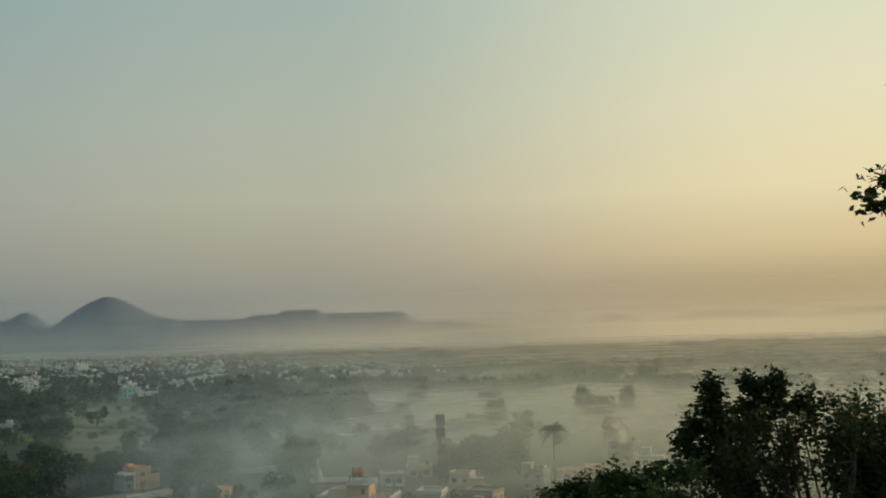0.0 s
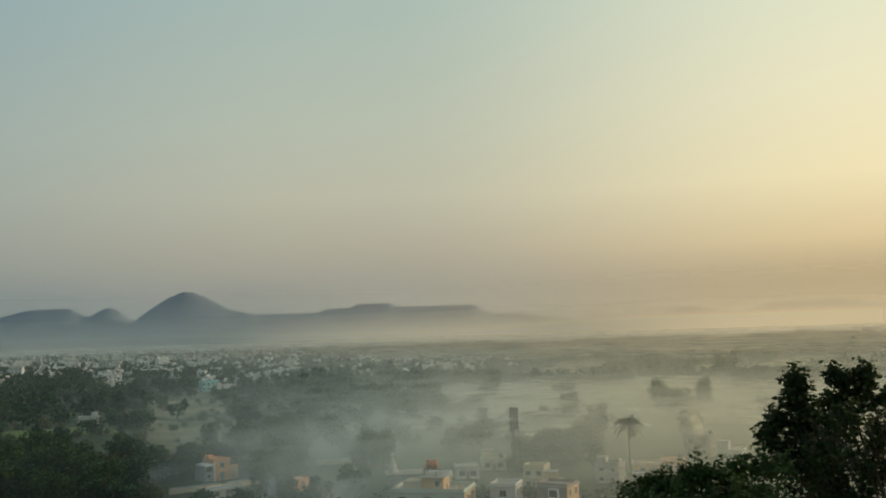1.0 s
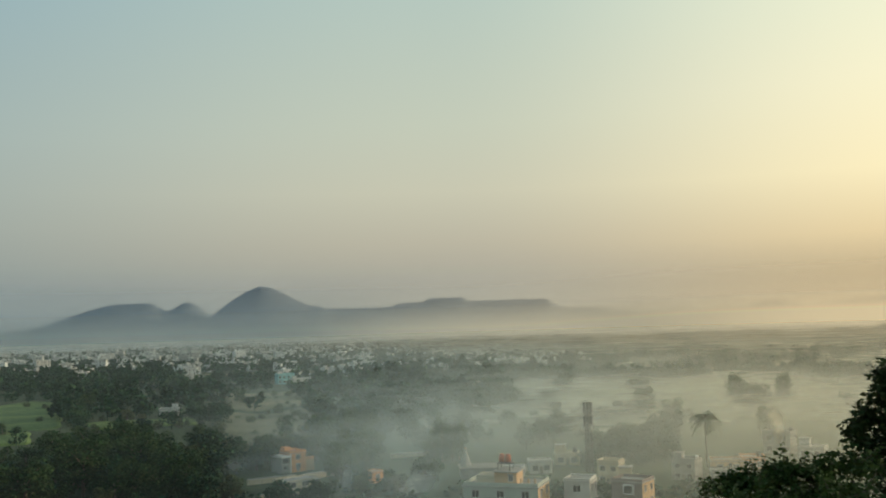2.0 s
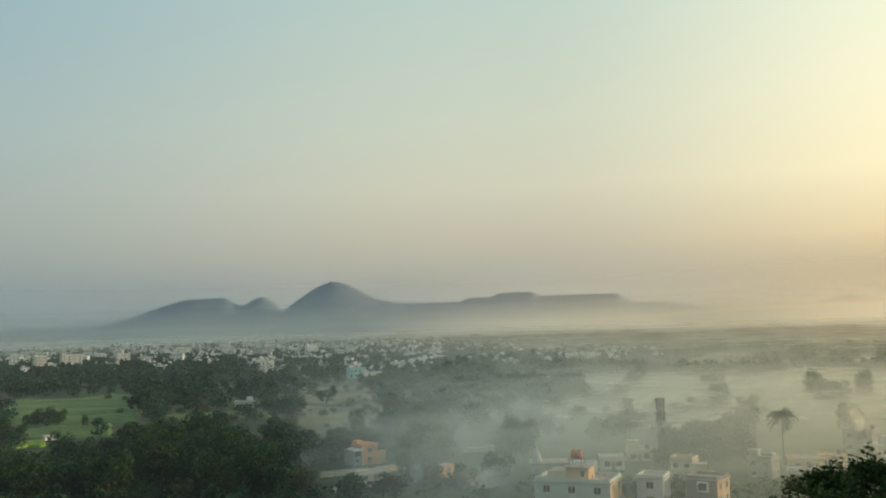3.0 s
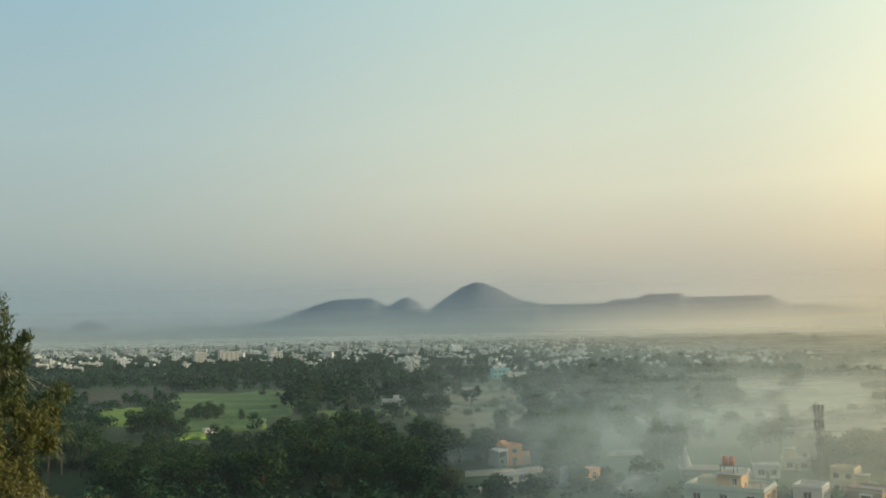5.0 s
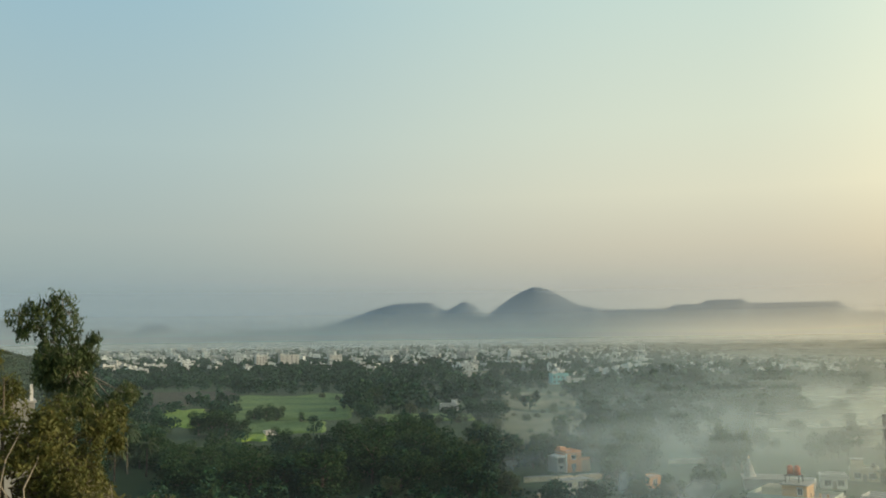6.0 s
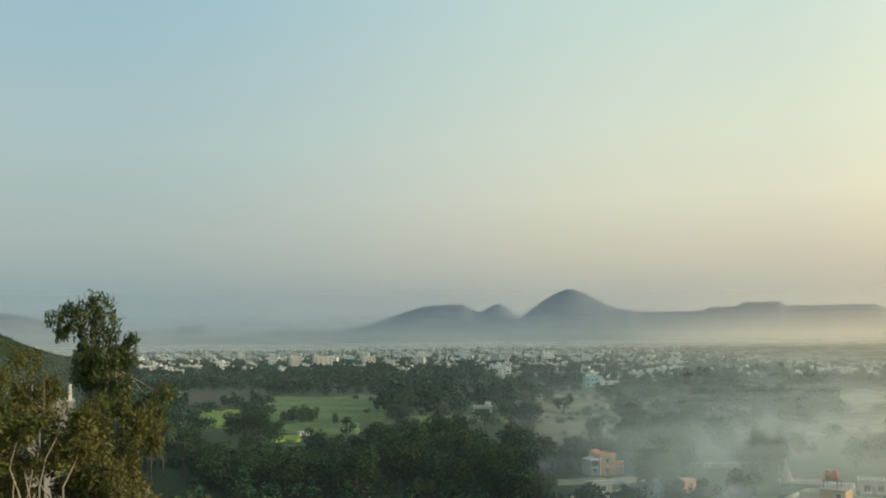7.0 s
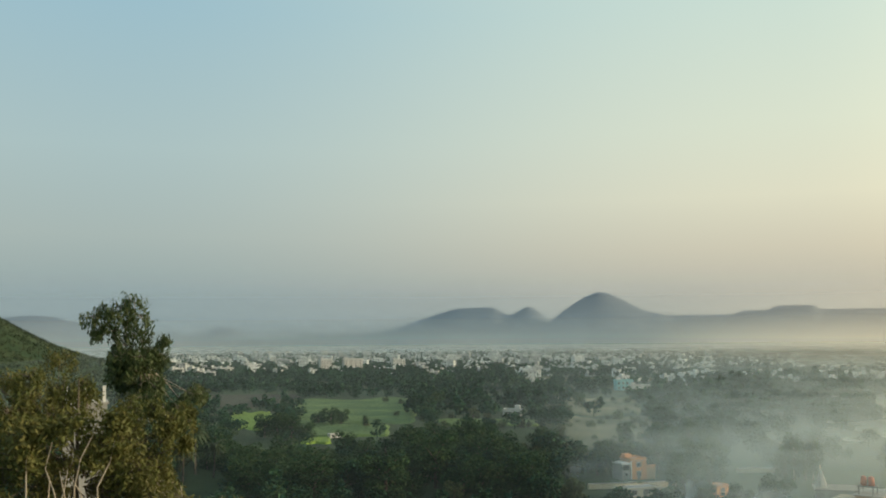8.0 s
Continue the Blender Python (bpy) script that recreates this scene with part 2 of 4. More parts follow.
def box(bm, x0, y0, z0, x1, y1, z1, bevel=0.0):
    made = bmesh.ops.create_cube(bm, size=1.0, matrix=Matrix.Translation(((x0 + x1) / 2, (y0 + y1) / 2, (z0 + z1) / 2)) @ Matrix.Diagonal((x1 - x0, y1 - y0, z1 - z0, 1)))
    if bevel:
        edges = {e for v in made["verts"] for e in v.link_edges}
        bmesh.ops.bevel(bm, geom=list(edges), offset=bevel, segments=1, affect="EDGES")
    return bm


def block(*a, bevel=0.0):
    return box(bmesh.new(), *a, bevel=bevel)


def tube(path, radii, sides=6):
    """Corners and faces of a tapering tube along a path."""
    path, v, f = [Vector(p) for p in path], [], []
    for i, p in enumerate(path):
        d = (path[min(i + 1, len(path) - 1)] - path[max(i - 1, 0)]).normalized()
        a = d.orthogonal().normalized()
        b = d.cross(a)
        for k in range(sides):
            t = 2 * math.pi * k / sides
            v.append(p + radii[i] * (math.cos(t) * a + math.sin(t) * b))
    for i in range(len(path) - 1):
        for k in range(sides):
            k2 = (k + 1) % sides
            f.append((i * sides + k, i * sides + k2, (i + 1) * sides + k2, (i + 1) * sides + k))
    return np.array([tuple(p) for p in v]), np.array(f)


def joined(pieces):
    vs, fs, n = [], [], 0
    for v, f in pieces:
        vs.append(v), fs.append(f + n)
        n += len(v)
    return np.concatenate(vs), np.concatenate(fs)


def leaves(centres, size, long=1.6, droop=0.0, flat=0.35):
    """A folded leaf of four corners at each centre, turned at random."""
    c = np.asarray(centres, float)
    n = len(c)
    d = rng.normal(size=(n, 3))
    d[:, 2] = d[:, 2] * flat - droop
    d /= np.linalg.norm(d, axis=1)[:, None]
    s = np.cross(d, rng.normal(size=(n, 3)))
    s /= np.linalg.norm(s, axis=1)[:, None]
    up_ = np.cross(d, s)
    z = (size * rng.uniform(0.6, 1.3, n))[:, None]
    v = np.stack([c - d * z * long / 2, c + s * z / 2 + up_ * z * 0.12, c + d * z * long / 2, c - s * z / 2 + up_ * z * 0.12], 1).reshape(-1, 3)
    i = np.arange(n)[:, None] * 4
    return v, np.concatenate([i + np.array([[0, 1, 2]]), i + np.array([[0, 2, 3]])])


def clump_points(n, centre, radii, shell=0.55):
    d = rng.normal(size=(n, 3))
    d /= np.linalg.norm(d, axis=1)[:, None]
    return np.asarray(centre) + d * np.asarray(radii) * (shell + (1 - shell) * rng.random((n, 1)))


# ---- the land ----
def smooth_step(x, lo, hi):
    t = np.clip((x - lo) / (hi - lo), 0, 1)
    return t * t * (3 - 2 * t)


def land(az, r):
    """Height of the ground: the viewpoint's hill, its spur in the west, the plain and its far rise."""
    az, r = np.asarray(az, float), np.asarray(r, float)
    spur = smooth_step(-az, 44.5, 50.0) * smooth_step(-az, 150.0, 100.0)
    s = 62 + 95 * spur
    z = 38.4 * np.exp(-(r / s) ** 1.3)
    z = z + 150 * np.exp(-((r - 1150) / 330) ** 2) * np.exp(-((az + 62) / 9.5) ** 2)
    return z + 34 * smooth_step(r, 2600, 4900)


def land_at(x, y):
    return float(land(math.degrees(math.atan2(x, y)), math.hypot(x, y)))


def build_ground():
    azs = np.concatenate([np.arange(-180, -72, 6.0), np.arange(-72, 45, 1.0), np.arange(45, 180, 6.0)])
    rs = np.concatenate([[0.5, 2, 4, 7], np.geomspace(10, 4960, 110)])
    A, Rr = np.meshgrid(azs, rs, indexing="ij")
    Z = land(A, Rr)
    wob = np.array([[noise.noise((r * math.sin(radians(a)) / 35, r * math.cos(radians(a)) / 35, 0)) for r in rs] for a in azs])
    Z = Z + wob * np.clip(Rr / 60, 0.02, 0.7)
    v = np.stack([Rr * np.sin(np.radians(A)), Rr * np.cos(np.radians(A)), Z], -1).reshape(-1, 3)
    na, nr = len(azs), len(rs)
    i, j = np.meshgrid(np.arange(na), np.arange(nr - 1), indexing="ij")
    i2 = (i + 1) % na
    f = np.stack([i * nr + j, i * nr + j + 1, i2 * nr + j + 1, i2 * nr + j], -1).reshape(-1, 4)
    centre = len(v)
    v = np.vstack([v, [[0, 0, 38.4]]])
    fan = [(centre, ((k + 1) % na) * nr, k * nr, k * nr) for k in range(na)]
    bm = bmesh.new()
    bv = [bm.verts.new(p) for p in v]
    for q in f:
        bm.faces.new([bv[k] for k in q])
    for q in fan:
        bm.faces.new([bv[k] for k in q[:3]])
    bmesh.ops.recalc_face_normals(bm, faces=bm.faces)
    ob = part("ground", bm, M_GROUND, None, smooth=True)
    tagged(ob, "scrubby green-brown valley floor and hillside", "ground", kind="structure")


build_ground()


def hill(label, azs, height, r, depth, steps=300):
    """A far ridge: its skyline height in degrees by bearing, its distance and half its depth."""
    a = np.linspace(azs[0], azs[1], steps)
    crest = np.maximum(np.tan(np.radians(height(a))) * r + EYE, 1.0)
    ts = np.linspace(-1, 1, 15)
    v = []
    for i in range(steps):
        for t in ts:
            k = (1 - abs(t) ** 1.4)
            gully = 1 + 0.035 * (1 - k) * noise.noise((a[i] * 1.6, t * 2.0, r / 1000)) + 0.012 * noise.noise((a[i] * 4.0, t * 3.0, 2.0))
            v.append(polar(a[i], r + depth * t, max(crest[i] * k * gully, -2.0)))
    n = len(ts)
    f = [(i * n + j, i * n + j + 1, (i + 1) * n + j + 1, (i + 1) * n + j) for i in range(steps - 1) for j in range(n - 1)]
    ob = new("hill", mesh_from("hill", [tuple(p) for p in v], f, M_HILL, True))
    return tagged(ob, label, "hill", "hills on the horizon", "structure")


def bump(a, centre, width, tall, power=2.0):
    return tall * np.exp(-np.abs((a - centre) / width) ** power)


def peak(a):
    d = a + 19.3
    east = 1.25 * (1 - np.cos(np.pi * np.clip(d, 0, 3.4) / 3.4)) / 2 + 0.35 * np.clip(d - 3.4, 0, 9)
    return 2.62 - np.where(d < 0, 1.45 * np.abs(d / 2.57) ** 1.39, east)


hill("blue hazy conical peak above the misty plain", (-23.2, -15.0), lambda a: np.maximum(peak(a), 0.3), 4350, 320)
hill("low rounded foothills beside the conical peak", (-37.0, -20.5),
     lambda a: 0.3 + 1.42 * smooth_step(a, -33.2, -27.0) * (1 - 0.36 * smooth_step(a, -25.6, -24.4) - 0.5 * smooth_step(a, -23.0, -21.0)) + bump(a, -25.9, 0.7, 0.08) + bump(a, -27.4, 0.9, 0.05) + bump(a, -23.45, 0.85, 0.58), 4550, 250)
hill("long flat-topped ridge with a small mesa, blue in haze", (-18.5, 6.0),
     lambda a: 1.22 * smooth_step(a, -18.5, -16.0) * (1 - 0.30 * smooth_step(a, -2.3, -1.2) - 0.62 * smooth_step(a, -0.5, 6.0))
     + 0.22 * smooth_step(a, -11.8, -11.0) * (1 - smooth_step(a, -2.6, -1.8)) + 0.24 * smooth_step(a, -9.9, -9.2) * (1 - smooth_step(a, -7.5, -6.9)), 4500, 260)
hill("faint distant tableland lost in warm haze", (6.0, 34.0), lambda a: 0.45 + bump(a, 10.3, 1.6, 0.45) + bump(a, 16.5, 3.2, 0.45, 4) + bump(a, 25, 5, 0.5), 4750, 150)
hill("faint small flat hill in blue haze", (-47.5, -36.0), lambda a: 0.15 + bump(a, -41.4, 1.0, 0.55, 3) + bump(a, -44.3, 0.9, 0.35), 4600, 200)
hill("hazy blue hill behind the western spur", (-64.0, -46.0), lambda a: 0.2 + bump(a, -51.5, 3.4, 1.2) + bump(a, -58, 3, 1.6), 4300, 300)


# fields: low banks of soil and crop with their own edges
def field(az0, az1, r0, r1, material, label, tall=0.05):
    """A field with uneven edges and faint furrowed swells."""
    n, m_ = 22, 16
    bm = bmesh.new()
    rows = []
    for j in range(m_):
        t = j / (m_ - 1)
        r = r0 + (r1 - r0) * t
        left = az0 + 0.9 * noise.noise((r * 0.013, az0, 1.0)) + 0.3 * noise.noise((r * 0.06, az0, 4.0))
        right = az1 + 0.9 * noise.noise((r * 0.013, az1, 2.0)) + 0.3 * noise.noise((r * 0.06, az1, 5.0))
        row = []
        for k in range(n):
            s = k / (n - 1)
            q = (r1 - r0) * 0.22
            rr = r + q * (1 - t) * noise.noise((s * 3.1, r0, 0.0)) + q * t * noise.noise((s * 3.1, r1, 3.0))
            az = left + (right - left) * s
            rim = j in (0, m_ - 1) or k in (0, n - 1)
            h = -0.5 if rim else 0.75 + tall + 0.18 * noise.noise((az * 3.0, rr * 0.05, 7.0))
            row.append(bm.verts.new(polar(az, rr, float(land(az, rr)) + h)))
        rows.append(row)
    for j in range(m_ - 1):
        for k in range(n - 1):
            bm.faces.new((rows[j][k], rows[j][k + 1], rows[j + 1][k + 1], rows[j + 1][k]))
    bmesh.ops.recalc_face_normals(bm, faces=bm.faces)
    ob = part("field", bm, material, None, label)
    tagged(ob, category="field", group="fields", kind="structure")
    return (min(az0, az1), max(az0, az1), min(r0, r1), max(r0, r1))


FIELDS = [
    field(-37.6, -30.2, 455, 650, M_FIELD, "broad green crop field edged by trees"),
    field(-37.2, -31.6, 398, 452, M_FIELD, "green crop strip below the broad field"),
    field(-40.9, -38.6, 437, 550, M_LIME, "bright yellow-green field of young crop"),
    field(-37.0, -35.2, 375, 396, M_LIME, "small bright green plot beside a shed"),
    field(-44.0, -37.2, 580, 720, M_SOIL, "dark ploughed brown field"),
    field(-28.6, -23.6, 440, 475, M_FIELD, "green crop strip in front of a farmhouse"),
    field(-22.0, -17.0, 500, 640, M_DRY, "dry tan grass field with scattered bushes"),
    field(-21.6, -16.6, 345, 490, M_DRY, "dry tan stubble field behind the orange house"),
    field(-24.0, -16.0, 850, 960, M_DRY, "pale open ground at the edge of the town"),
    field(-47.0, -43.8, 430, 520, M_DRY, "tan bare earth bank among trees"),
]


def in_field(az, r, pad=0.15):
    return any(a0 - pad < az < a1 + pad and r0 - 4 < r < r1 + 4 for a0, a1, r0, r1 in FIELDS)


# ---- houses ----
def window(parent, x, y, z, wide, tall, face, shade=True):
    """A window in a wall: pane, frame, sill and, above it, a concrete sunshade. face: which way it looks (n, s, e, w)."""
    turn = {"s": 0, "e": 90, "n": 180, "w": -90}[face]
    m = pose(x, y, z, 0, 0, turn)
    bm = bmesh.new()
    t = 0.09
    for q in ((-wide / 2 - t, -0.06, -t, -wide / 2, 0.0, tall + t), (wide / 2, -0.06, -t, wide / 2 + t, 0.0, tall + t), (-wide / 2, -0.06, tall, wide / 2, 0.0, tall + t), (-wide / 2, -0.06, -t, wide / 2, 0, 0), (-0.03, -0.05, 0, 0.03, 0, tall)):
        box(bm, *q)
    f = part("window", bm, M_TRIM, parent)
    f.matrix_basis = m
    part("pane", block(-wide / 2, -0.025, 0, wide / 2, 0.0, tall), M_DARK, f)
    if shade:
        part("sunshade", block(-wide / 2 - 0.25, -0.55, tall + 0.15, wide / 2 + 0.25, 0.0, tall + 0.25), M_ROOF, f)
    return f


def house(name, label, wide, deep, floors, wall, category="house", side_wall=None, stair=True, tank=None, storey=3.1, balcony=False, group="", windows=3, parapet=0.8, plain=False):
    """A flat-roofed house about its own middle; its front looks to -y."""
    h = floors * storey
    top = new(name)
    x, y = wide / 2, deep / 2
    part("wall", block(-x, -y, -1.0, x, y, h, bevel=0.04), wall, top)
    if side_wall:
        part("side_wall", block(x, -y + 0.02, -1.0, x + 0.03, y - 0.02, h), side_wall, top, "side wall in a second colour, peach standing for sunlight")
    part("roof", block(-x - 0.35, -y - 0.35, h, x + 0.35, y + 0.35, h + 0.16, bevel=0.03), M_ROOF, top)
    bm = bmesh.new()
    z0, z1 = h + 0.16, h + 0.16 + parapet
    for q in ((-x, -y, z0, x, -y + 0.15, z1), (-x, y - 0.15, z0, x, y, z1), (-x, -y + 0.15, z0, -x + 0.15, y - 0.15, z1), (x - 0.15, -y + 0.15, z0, x, y - 0.15, z1)):
        box(bm, *q)
    part("parapet", bm, wall, top)
    if stair:
        part("stair_head", block(-x + 0.3, -y + 0.6, h + 0.17, -x + 3.2, -y + 3.4, h + 2.6, bevel=0.04), side_wall or wall, top)
        part("stair_roof", block(-x + 0.05, -y + 0.3, h + 2.6, -x + 3.5, -y + 3.7, h + 2.75), M_ROOF, top)
    for k in range(floors):
        z = k * storey + 1.0
        for i in range(windows):
            window(top, -x + wide * (i + 0.5) / windows, -y, z, min(1.5, wide / windows * 0.5), 1.3, "s", not plain)
        for i in range(1 if plain else 2):
            window(top, x + (0.03 if side_wall else 0), -y + deep * (i + 0.5) / 2, z, 1.2, 1.3, "e", not plain)
    if balcony:
        part("balcony", block(-x * 0.2, -y - 1.2, storey - 0.1, x, -y, storey + 0.05), M_ROOF, top)
        bm = bmesh.new()
        box(bm, -x * 0.2, -y - 1.2, storey + 0.05, x, -y - 1.1, storey + 0.95)
        part("balcony_wall", bm, side_wall or wall, top)
    part("door", block(-0.5, -y - 0.04, 0, 0.5, -y, 2.1), M_SHEET, top, "weathered door")
    if tank:
        bm = bmesh.new()
        bmesh.ops.create_cone(bm, cap_ends=True, segments=14, radius1=0.6, radius2=0.52, depth=1.3, matrix=Matrix.Translation((x - 1.2, y - 1.2, h + 0.16 + 0.65)))
        part("water_tank", bm, tank, top, "plastic rooftop water tank", True)
    return tagged(top, label, category, group)


def set_at(ob, az, r, turn=0.0, z=None, size=1.0):
    """Stand a thing on the ground; turn 0: its front looks back along the bearing."""
    p = polar(az, r)
    ob.matrix_basis = pose(p.x, p.y, land_at(p.x, p.y) if z is None else z, 0, 0, -az + turn) @ Matrix.Scale(size, 4)
    return ob


# the orange house and its neighbours
o = house("house", "two-storey house with bright orange plaster and a white-trimmed terrace", 5.8, 7.0, 2, M_ORANGE, stair=False, windows=1, parapet=0.7, storey=2.9)
part("terrace_wing", block(2.95, -3.2, -1, 6.2, 3.2, 3.4, bevel=0.04), M_PEACH, o, "lower peach wing")
part("terrace_wall", block(2.95, -3.2, 3.4, 6.2, -3.0, 4.3), M_ORANGE, o, "orange terrace wall")
part("stair_head", block(-2.6, 0.6, 5.97, -0.4, 3.0, 7.5, bevel=0.04), M_ORANGE, o)
# the house's shaded side: its shade is given by grey walls
part("shade_wing", block(-6.0, -3.3, -1, -2.95, 3.0, 4.9, bevel=0.04), M_GREY, o, "wing with its shade put into grey walls")
# dark sheet on the wall, painting the shade below the roof slab
part("recess", block(-5.6, -3.36, 3.0, -3.4, -3.3, 4.5), M_DARK, o, "flat dark panel for the shade of a veranda")
part("wing_roof", block(-6.4, -4.2, 4.9, -2.98, 3.4, 5.3), M_TRIM, o, "white roof slab")
part("corner_column", block(-3.0, -3.75, -1, -2.6, -3.52, 5.8), M_TRIM, o, "white corner column")
window(o, -4.6, -3.3, 1.0, 1.2, 1.2, "s", False)
set_at(o, -17.65, 283, 30, size=0.88)
o = house("house", "low tan house with a flat grey roof below the orange house", 11.0, 7, 1, M_CREAM, stair=False, windows=3, storey=2.5, parapet=0.3)
set_at(o, -17.4, 250, 34, size=0.9)
o = house("house", "small house with an orange wall among trees", 4.6, 4.0, 1, M_ORANGE, stair=False, windows=1, parapet=0.25)
set_at(o, -12.95, 256, 38, size=0.8)

# stone terrace walls round the orange house
def terrace_wall(length, tall, label):
    wall = new("terrace_wall")
    bm = bmesh.new()
    x = -length / 2
    while x < length / 2:
        w_ = random.uniform(0.9, 1.6)
        box(bm, x, -0.3, -1.0, x + w_ - 0.06, 0.3, tall + random.uniform(-0.12, 0.12), bevel=0.04)
        x += w_
    part("stonework", bm, M_CREAM, wall)
    part("coping", block(-length / 2, -0.4, tall + 0.13, length / 2, 0.4, tall + 0.25), M_ROOF, wall, "pale cement coping")
    return tagged(wall, label, "wall", "terrace walls")


for az, r, turn, length, tall in ((-18.9, 262, 20, 13, 1.3), (-16.2, 268, 32, 10, 1.1), (-18.2, 238, 26, 12, 1.0), (-10.8, 300, 15, 12, 1.2)):
    set_at(terrace_wall(length, tall, "low tan stone terrace wall with a cement coping"), az, r, turn)

# houses at the foot of the hill
# peach side and roof room hold the sunlight as colour, cream wall the shade
o = house("house", "cream two-storey house with roof room and red water tanks", 16.0, 10.0, 2, M_MINT, side_wall=M_PEACH, stair=False, windows=3, parapet=0.7)
part("roof_room", block(-1.6, -3.4, 6.36, 3.2, 1.6, 9.0, bevel=0.04), M_PEACH, o, "peach roof room")
part("roof_room_wall", block(-5.6, -3.2, 6.36, -1.62, 1.4, 8.3, bevel=0.04), M_CREAM, o, "cream wall of the roof room, standing for shade")
part("roof_room_slab", block(-2.0, -3.8, 9.0, 3.6, 2.0, 9.2), M_ROOF, o)
window(o, 1.9, -3.4, 7.2, 0.9, 1.2, "s")
bm = bmesh.new()
for sx in (-1.2, 1.4):
    for sy in (-2.4, 0.4):
        box(bm, sx, sy, 9.2, sx + 0.14, sy + 0.14, 10.6)
box(bm, -1.35, -2.55, 10.6, 1.7, 0.7, 10.75)
part("tank_stand", bm, M_STEEL, o, "steel tank stand")
for sx in (-0.55, 0.8):
    bm = bmesh.new()
    bmesh.ops.create_cone(bm, cap_ends=True, segments=18, radius1=0.62, radius2=0.56, depth=1.5, matrix=Matrix.Translation((sx, -0.9, 11.5)))
    bmesh.ops.create_cone(bm, cap_ends=True, segments=12, radius1=0.5, radius2=0.22, depth=0.25, matrix=Matrix.Translation((sx, -0.9, 12.37)))
    part("water_tank", bm, M_RED, o, "orange-red plastic water tank", True)
for sx in (4.2, 5.8, 7.2):
    part("roof_post", block(sx, -4.6, 6.36, sx + 0.3, -4.3, 8.0), M_PEACH, o, "bare column stub")
set_at(o, -5.2, 206, -16)
o = house("house", "small plain white house with a flat roof", 5.6, 6.5, 2, M_WHITE, stair=False, windows=1, storey=3.1, parapet=0.5)
set_at(o, -0.9, 210, -14)
# one house in two tones: shade put into the front, sunlight into the side
o = house("house", "two-storey house with shade-mauve front, sun-peach side wall and pale parapet", 8.2, 7.5, 2, M_MAUVE_SHADE, side_wall=M_PEACH, stair=False, windows=1, storey=3.2, parapet=0.7)
bm = block(-0.6, -4.6, 3.6, 2.0, -3.75, 6.0)
part("window_bay", bm, M_TRIM, o, "white framed window bay")
part("bay_pane", block(-0.35, -4.63, 3.9, 1.75, -4.6, 5.7), M_DARK, o)
set_at(o, 2.1, 213, -24, size=0.86)
o = house("house", "pale two-level house with an overhanging roof", 6.6, 6.0, 2, M_CREAM, stair=False, windows=2, storey=3.2, balcony=True)
set_at(o, 0.9, 243, -18, size=0.82)
o = house("house", "grey-white house with a roof tank and dish", 7.8, 7.0, 2, M_GREY, stair=True, windows=2, tank=M_TRIM)
bm = bmesh.new()
bmesh.ops.create_cone(bm, cap_ends=True, segments=16, radius1=0.75, radius2=0.1, depth=0.3, matrix=pose(-1.0, -1.5, 8.0, 60, 0, 20))
part("dish", bm, M_TRIM, o, "white satellite dish", True)
set_at(o, 5.2, 250, -20, size=0.76)
LOW = [(1.9, 232, 5, 5, 1, M_CREAM), (7.2, 244, 6, 5, 1, M_GREY), (-3.2, 262, 6, 6, 1, M_WHITE), (-1.6, 276, 7, 5, 1, M_CREAM), (7.4, 262, 8, 6, 1, M_PEACH), (8.8, 268, 6, 6, 1, M_ORANGE), 
       (12.0, 290, 7, 6, 1, M_WHITE), (10.3, 300, 8, 6, 2, M_GREY), (-4.8, 250, 6, 6, 1, M_WHITE), (-14.5, 276, 6, 5, 1, M_GREY)]
for k, (az, r, wd, dp, fl, mat) in enumerate(LOW):
    o = house("house", "small flat-roofed village house half lost in mist", wd, dp, fl, mat, stair=k % 3 == 0, windows=2, parapet=0.4, tank=M_DARK if k % 2 else None, group="village houses")
    set_at(o, az, r, random.uniform(-35, 10))

# temple with a tapering spire
temple = new("temple")
part("hall", block(-7, -4, -1, 6, 4, 2.6, bevel=0.05), M_GREY, temple)
part("hall_roof", block(-7.5, -4.5, 2.6, 6.5, 4.5, 2.8), M_SHEET, temple, "grey sheet roof")
bm = bmesh.new()
for k in range(9):
    t = k / 8
    rad = 1.5 * (1 - t) ** 0.9 + 0.14
    bmesh.ops.create_cone(bm, cap_ends=True, segments=8, radius1=rad, radius2=rad * 0.86, depth=0.52, matrix=Matrix.Translation((-5.6, 0, 3.0 + 0.5 * k)))
part("spire", bm, M_ROOF, temple, "white stepped temple spire")
bm = bmesh.new()
bmesh.ops.create_uvsphere(bm, u_segments=10, v_segments=6, radius=0.3, matrix=Matrix.Translation((-5.6, 0, 7.5)))
part("finial", bm, M_PEACH, temple, "small finial")
tagged(temple, "white temple with stepped spire and flat-roofed hall", "temple")
set_at(temple, -6.3, 258, 5)

# farmhouse, white houses and the turquoise house before the town
o = house("farmhouse", "grey-white single-storey farmhouse with a roof room among trees", 11.0, 7.0, 1, M_WHITE, windows=3, storey=3.6, parapet=0.5, stair=False)
part("roof_room", block(1.6, -2.0, 3.76, 4.6, 1.5, 6.4, bevel=0.04), M_WHITE, o)
set_at(o, -24.5, 500, -10, size=0.85)
o = house("house", "bright white cottage beside dark trees", 13, 9, 1, M_WHITE, windows=4, storey=4.2, stair=True)
set_at(o, -22.95, 815, 10)
o = house("house", "turquoise and white two-storey house", 13, 10, 2, M_TEAL, side_wall=M_WHITE, windows=4, storey=3.4)
set_at(o, -18.0, 745, 15)
o = house("house", "white house beside the turquoise one", 14, 9, 1, M_WHITE, windows=4, storey=4.0)
set_at(o, -17.1, 722, 15)
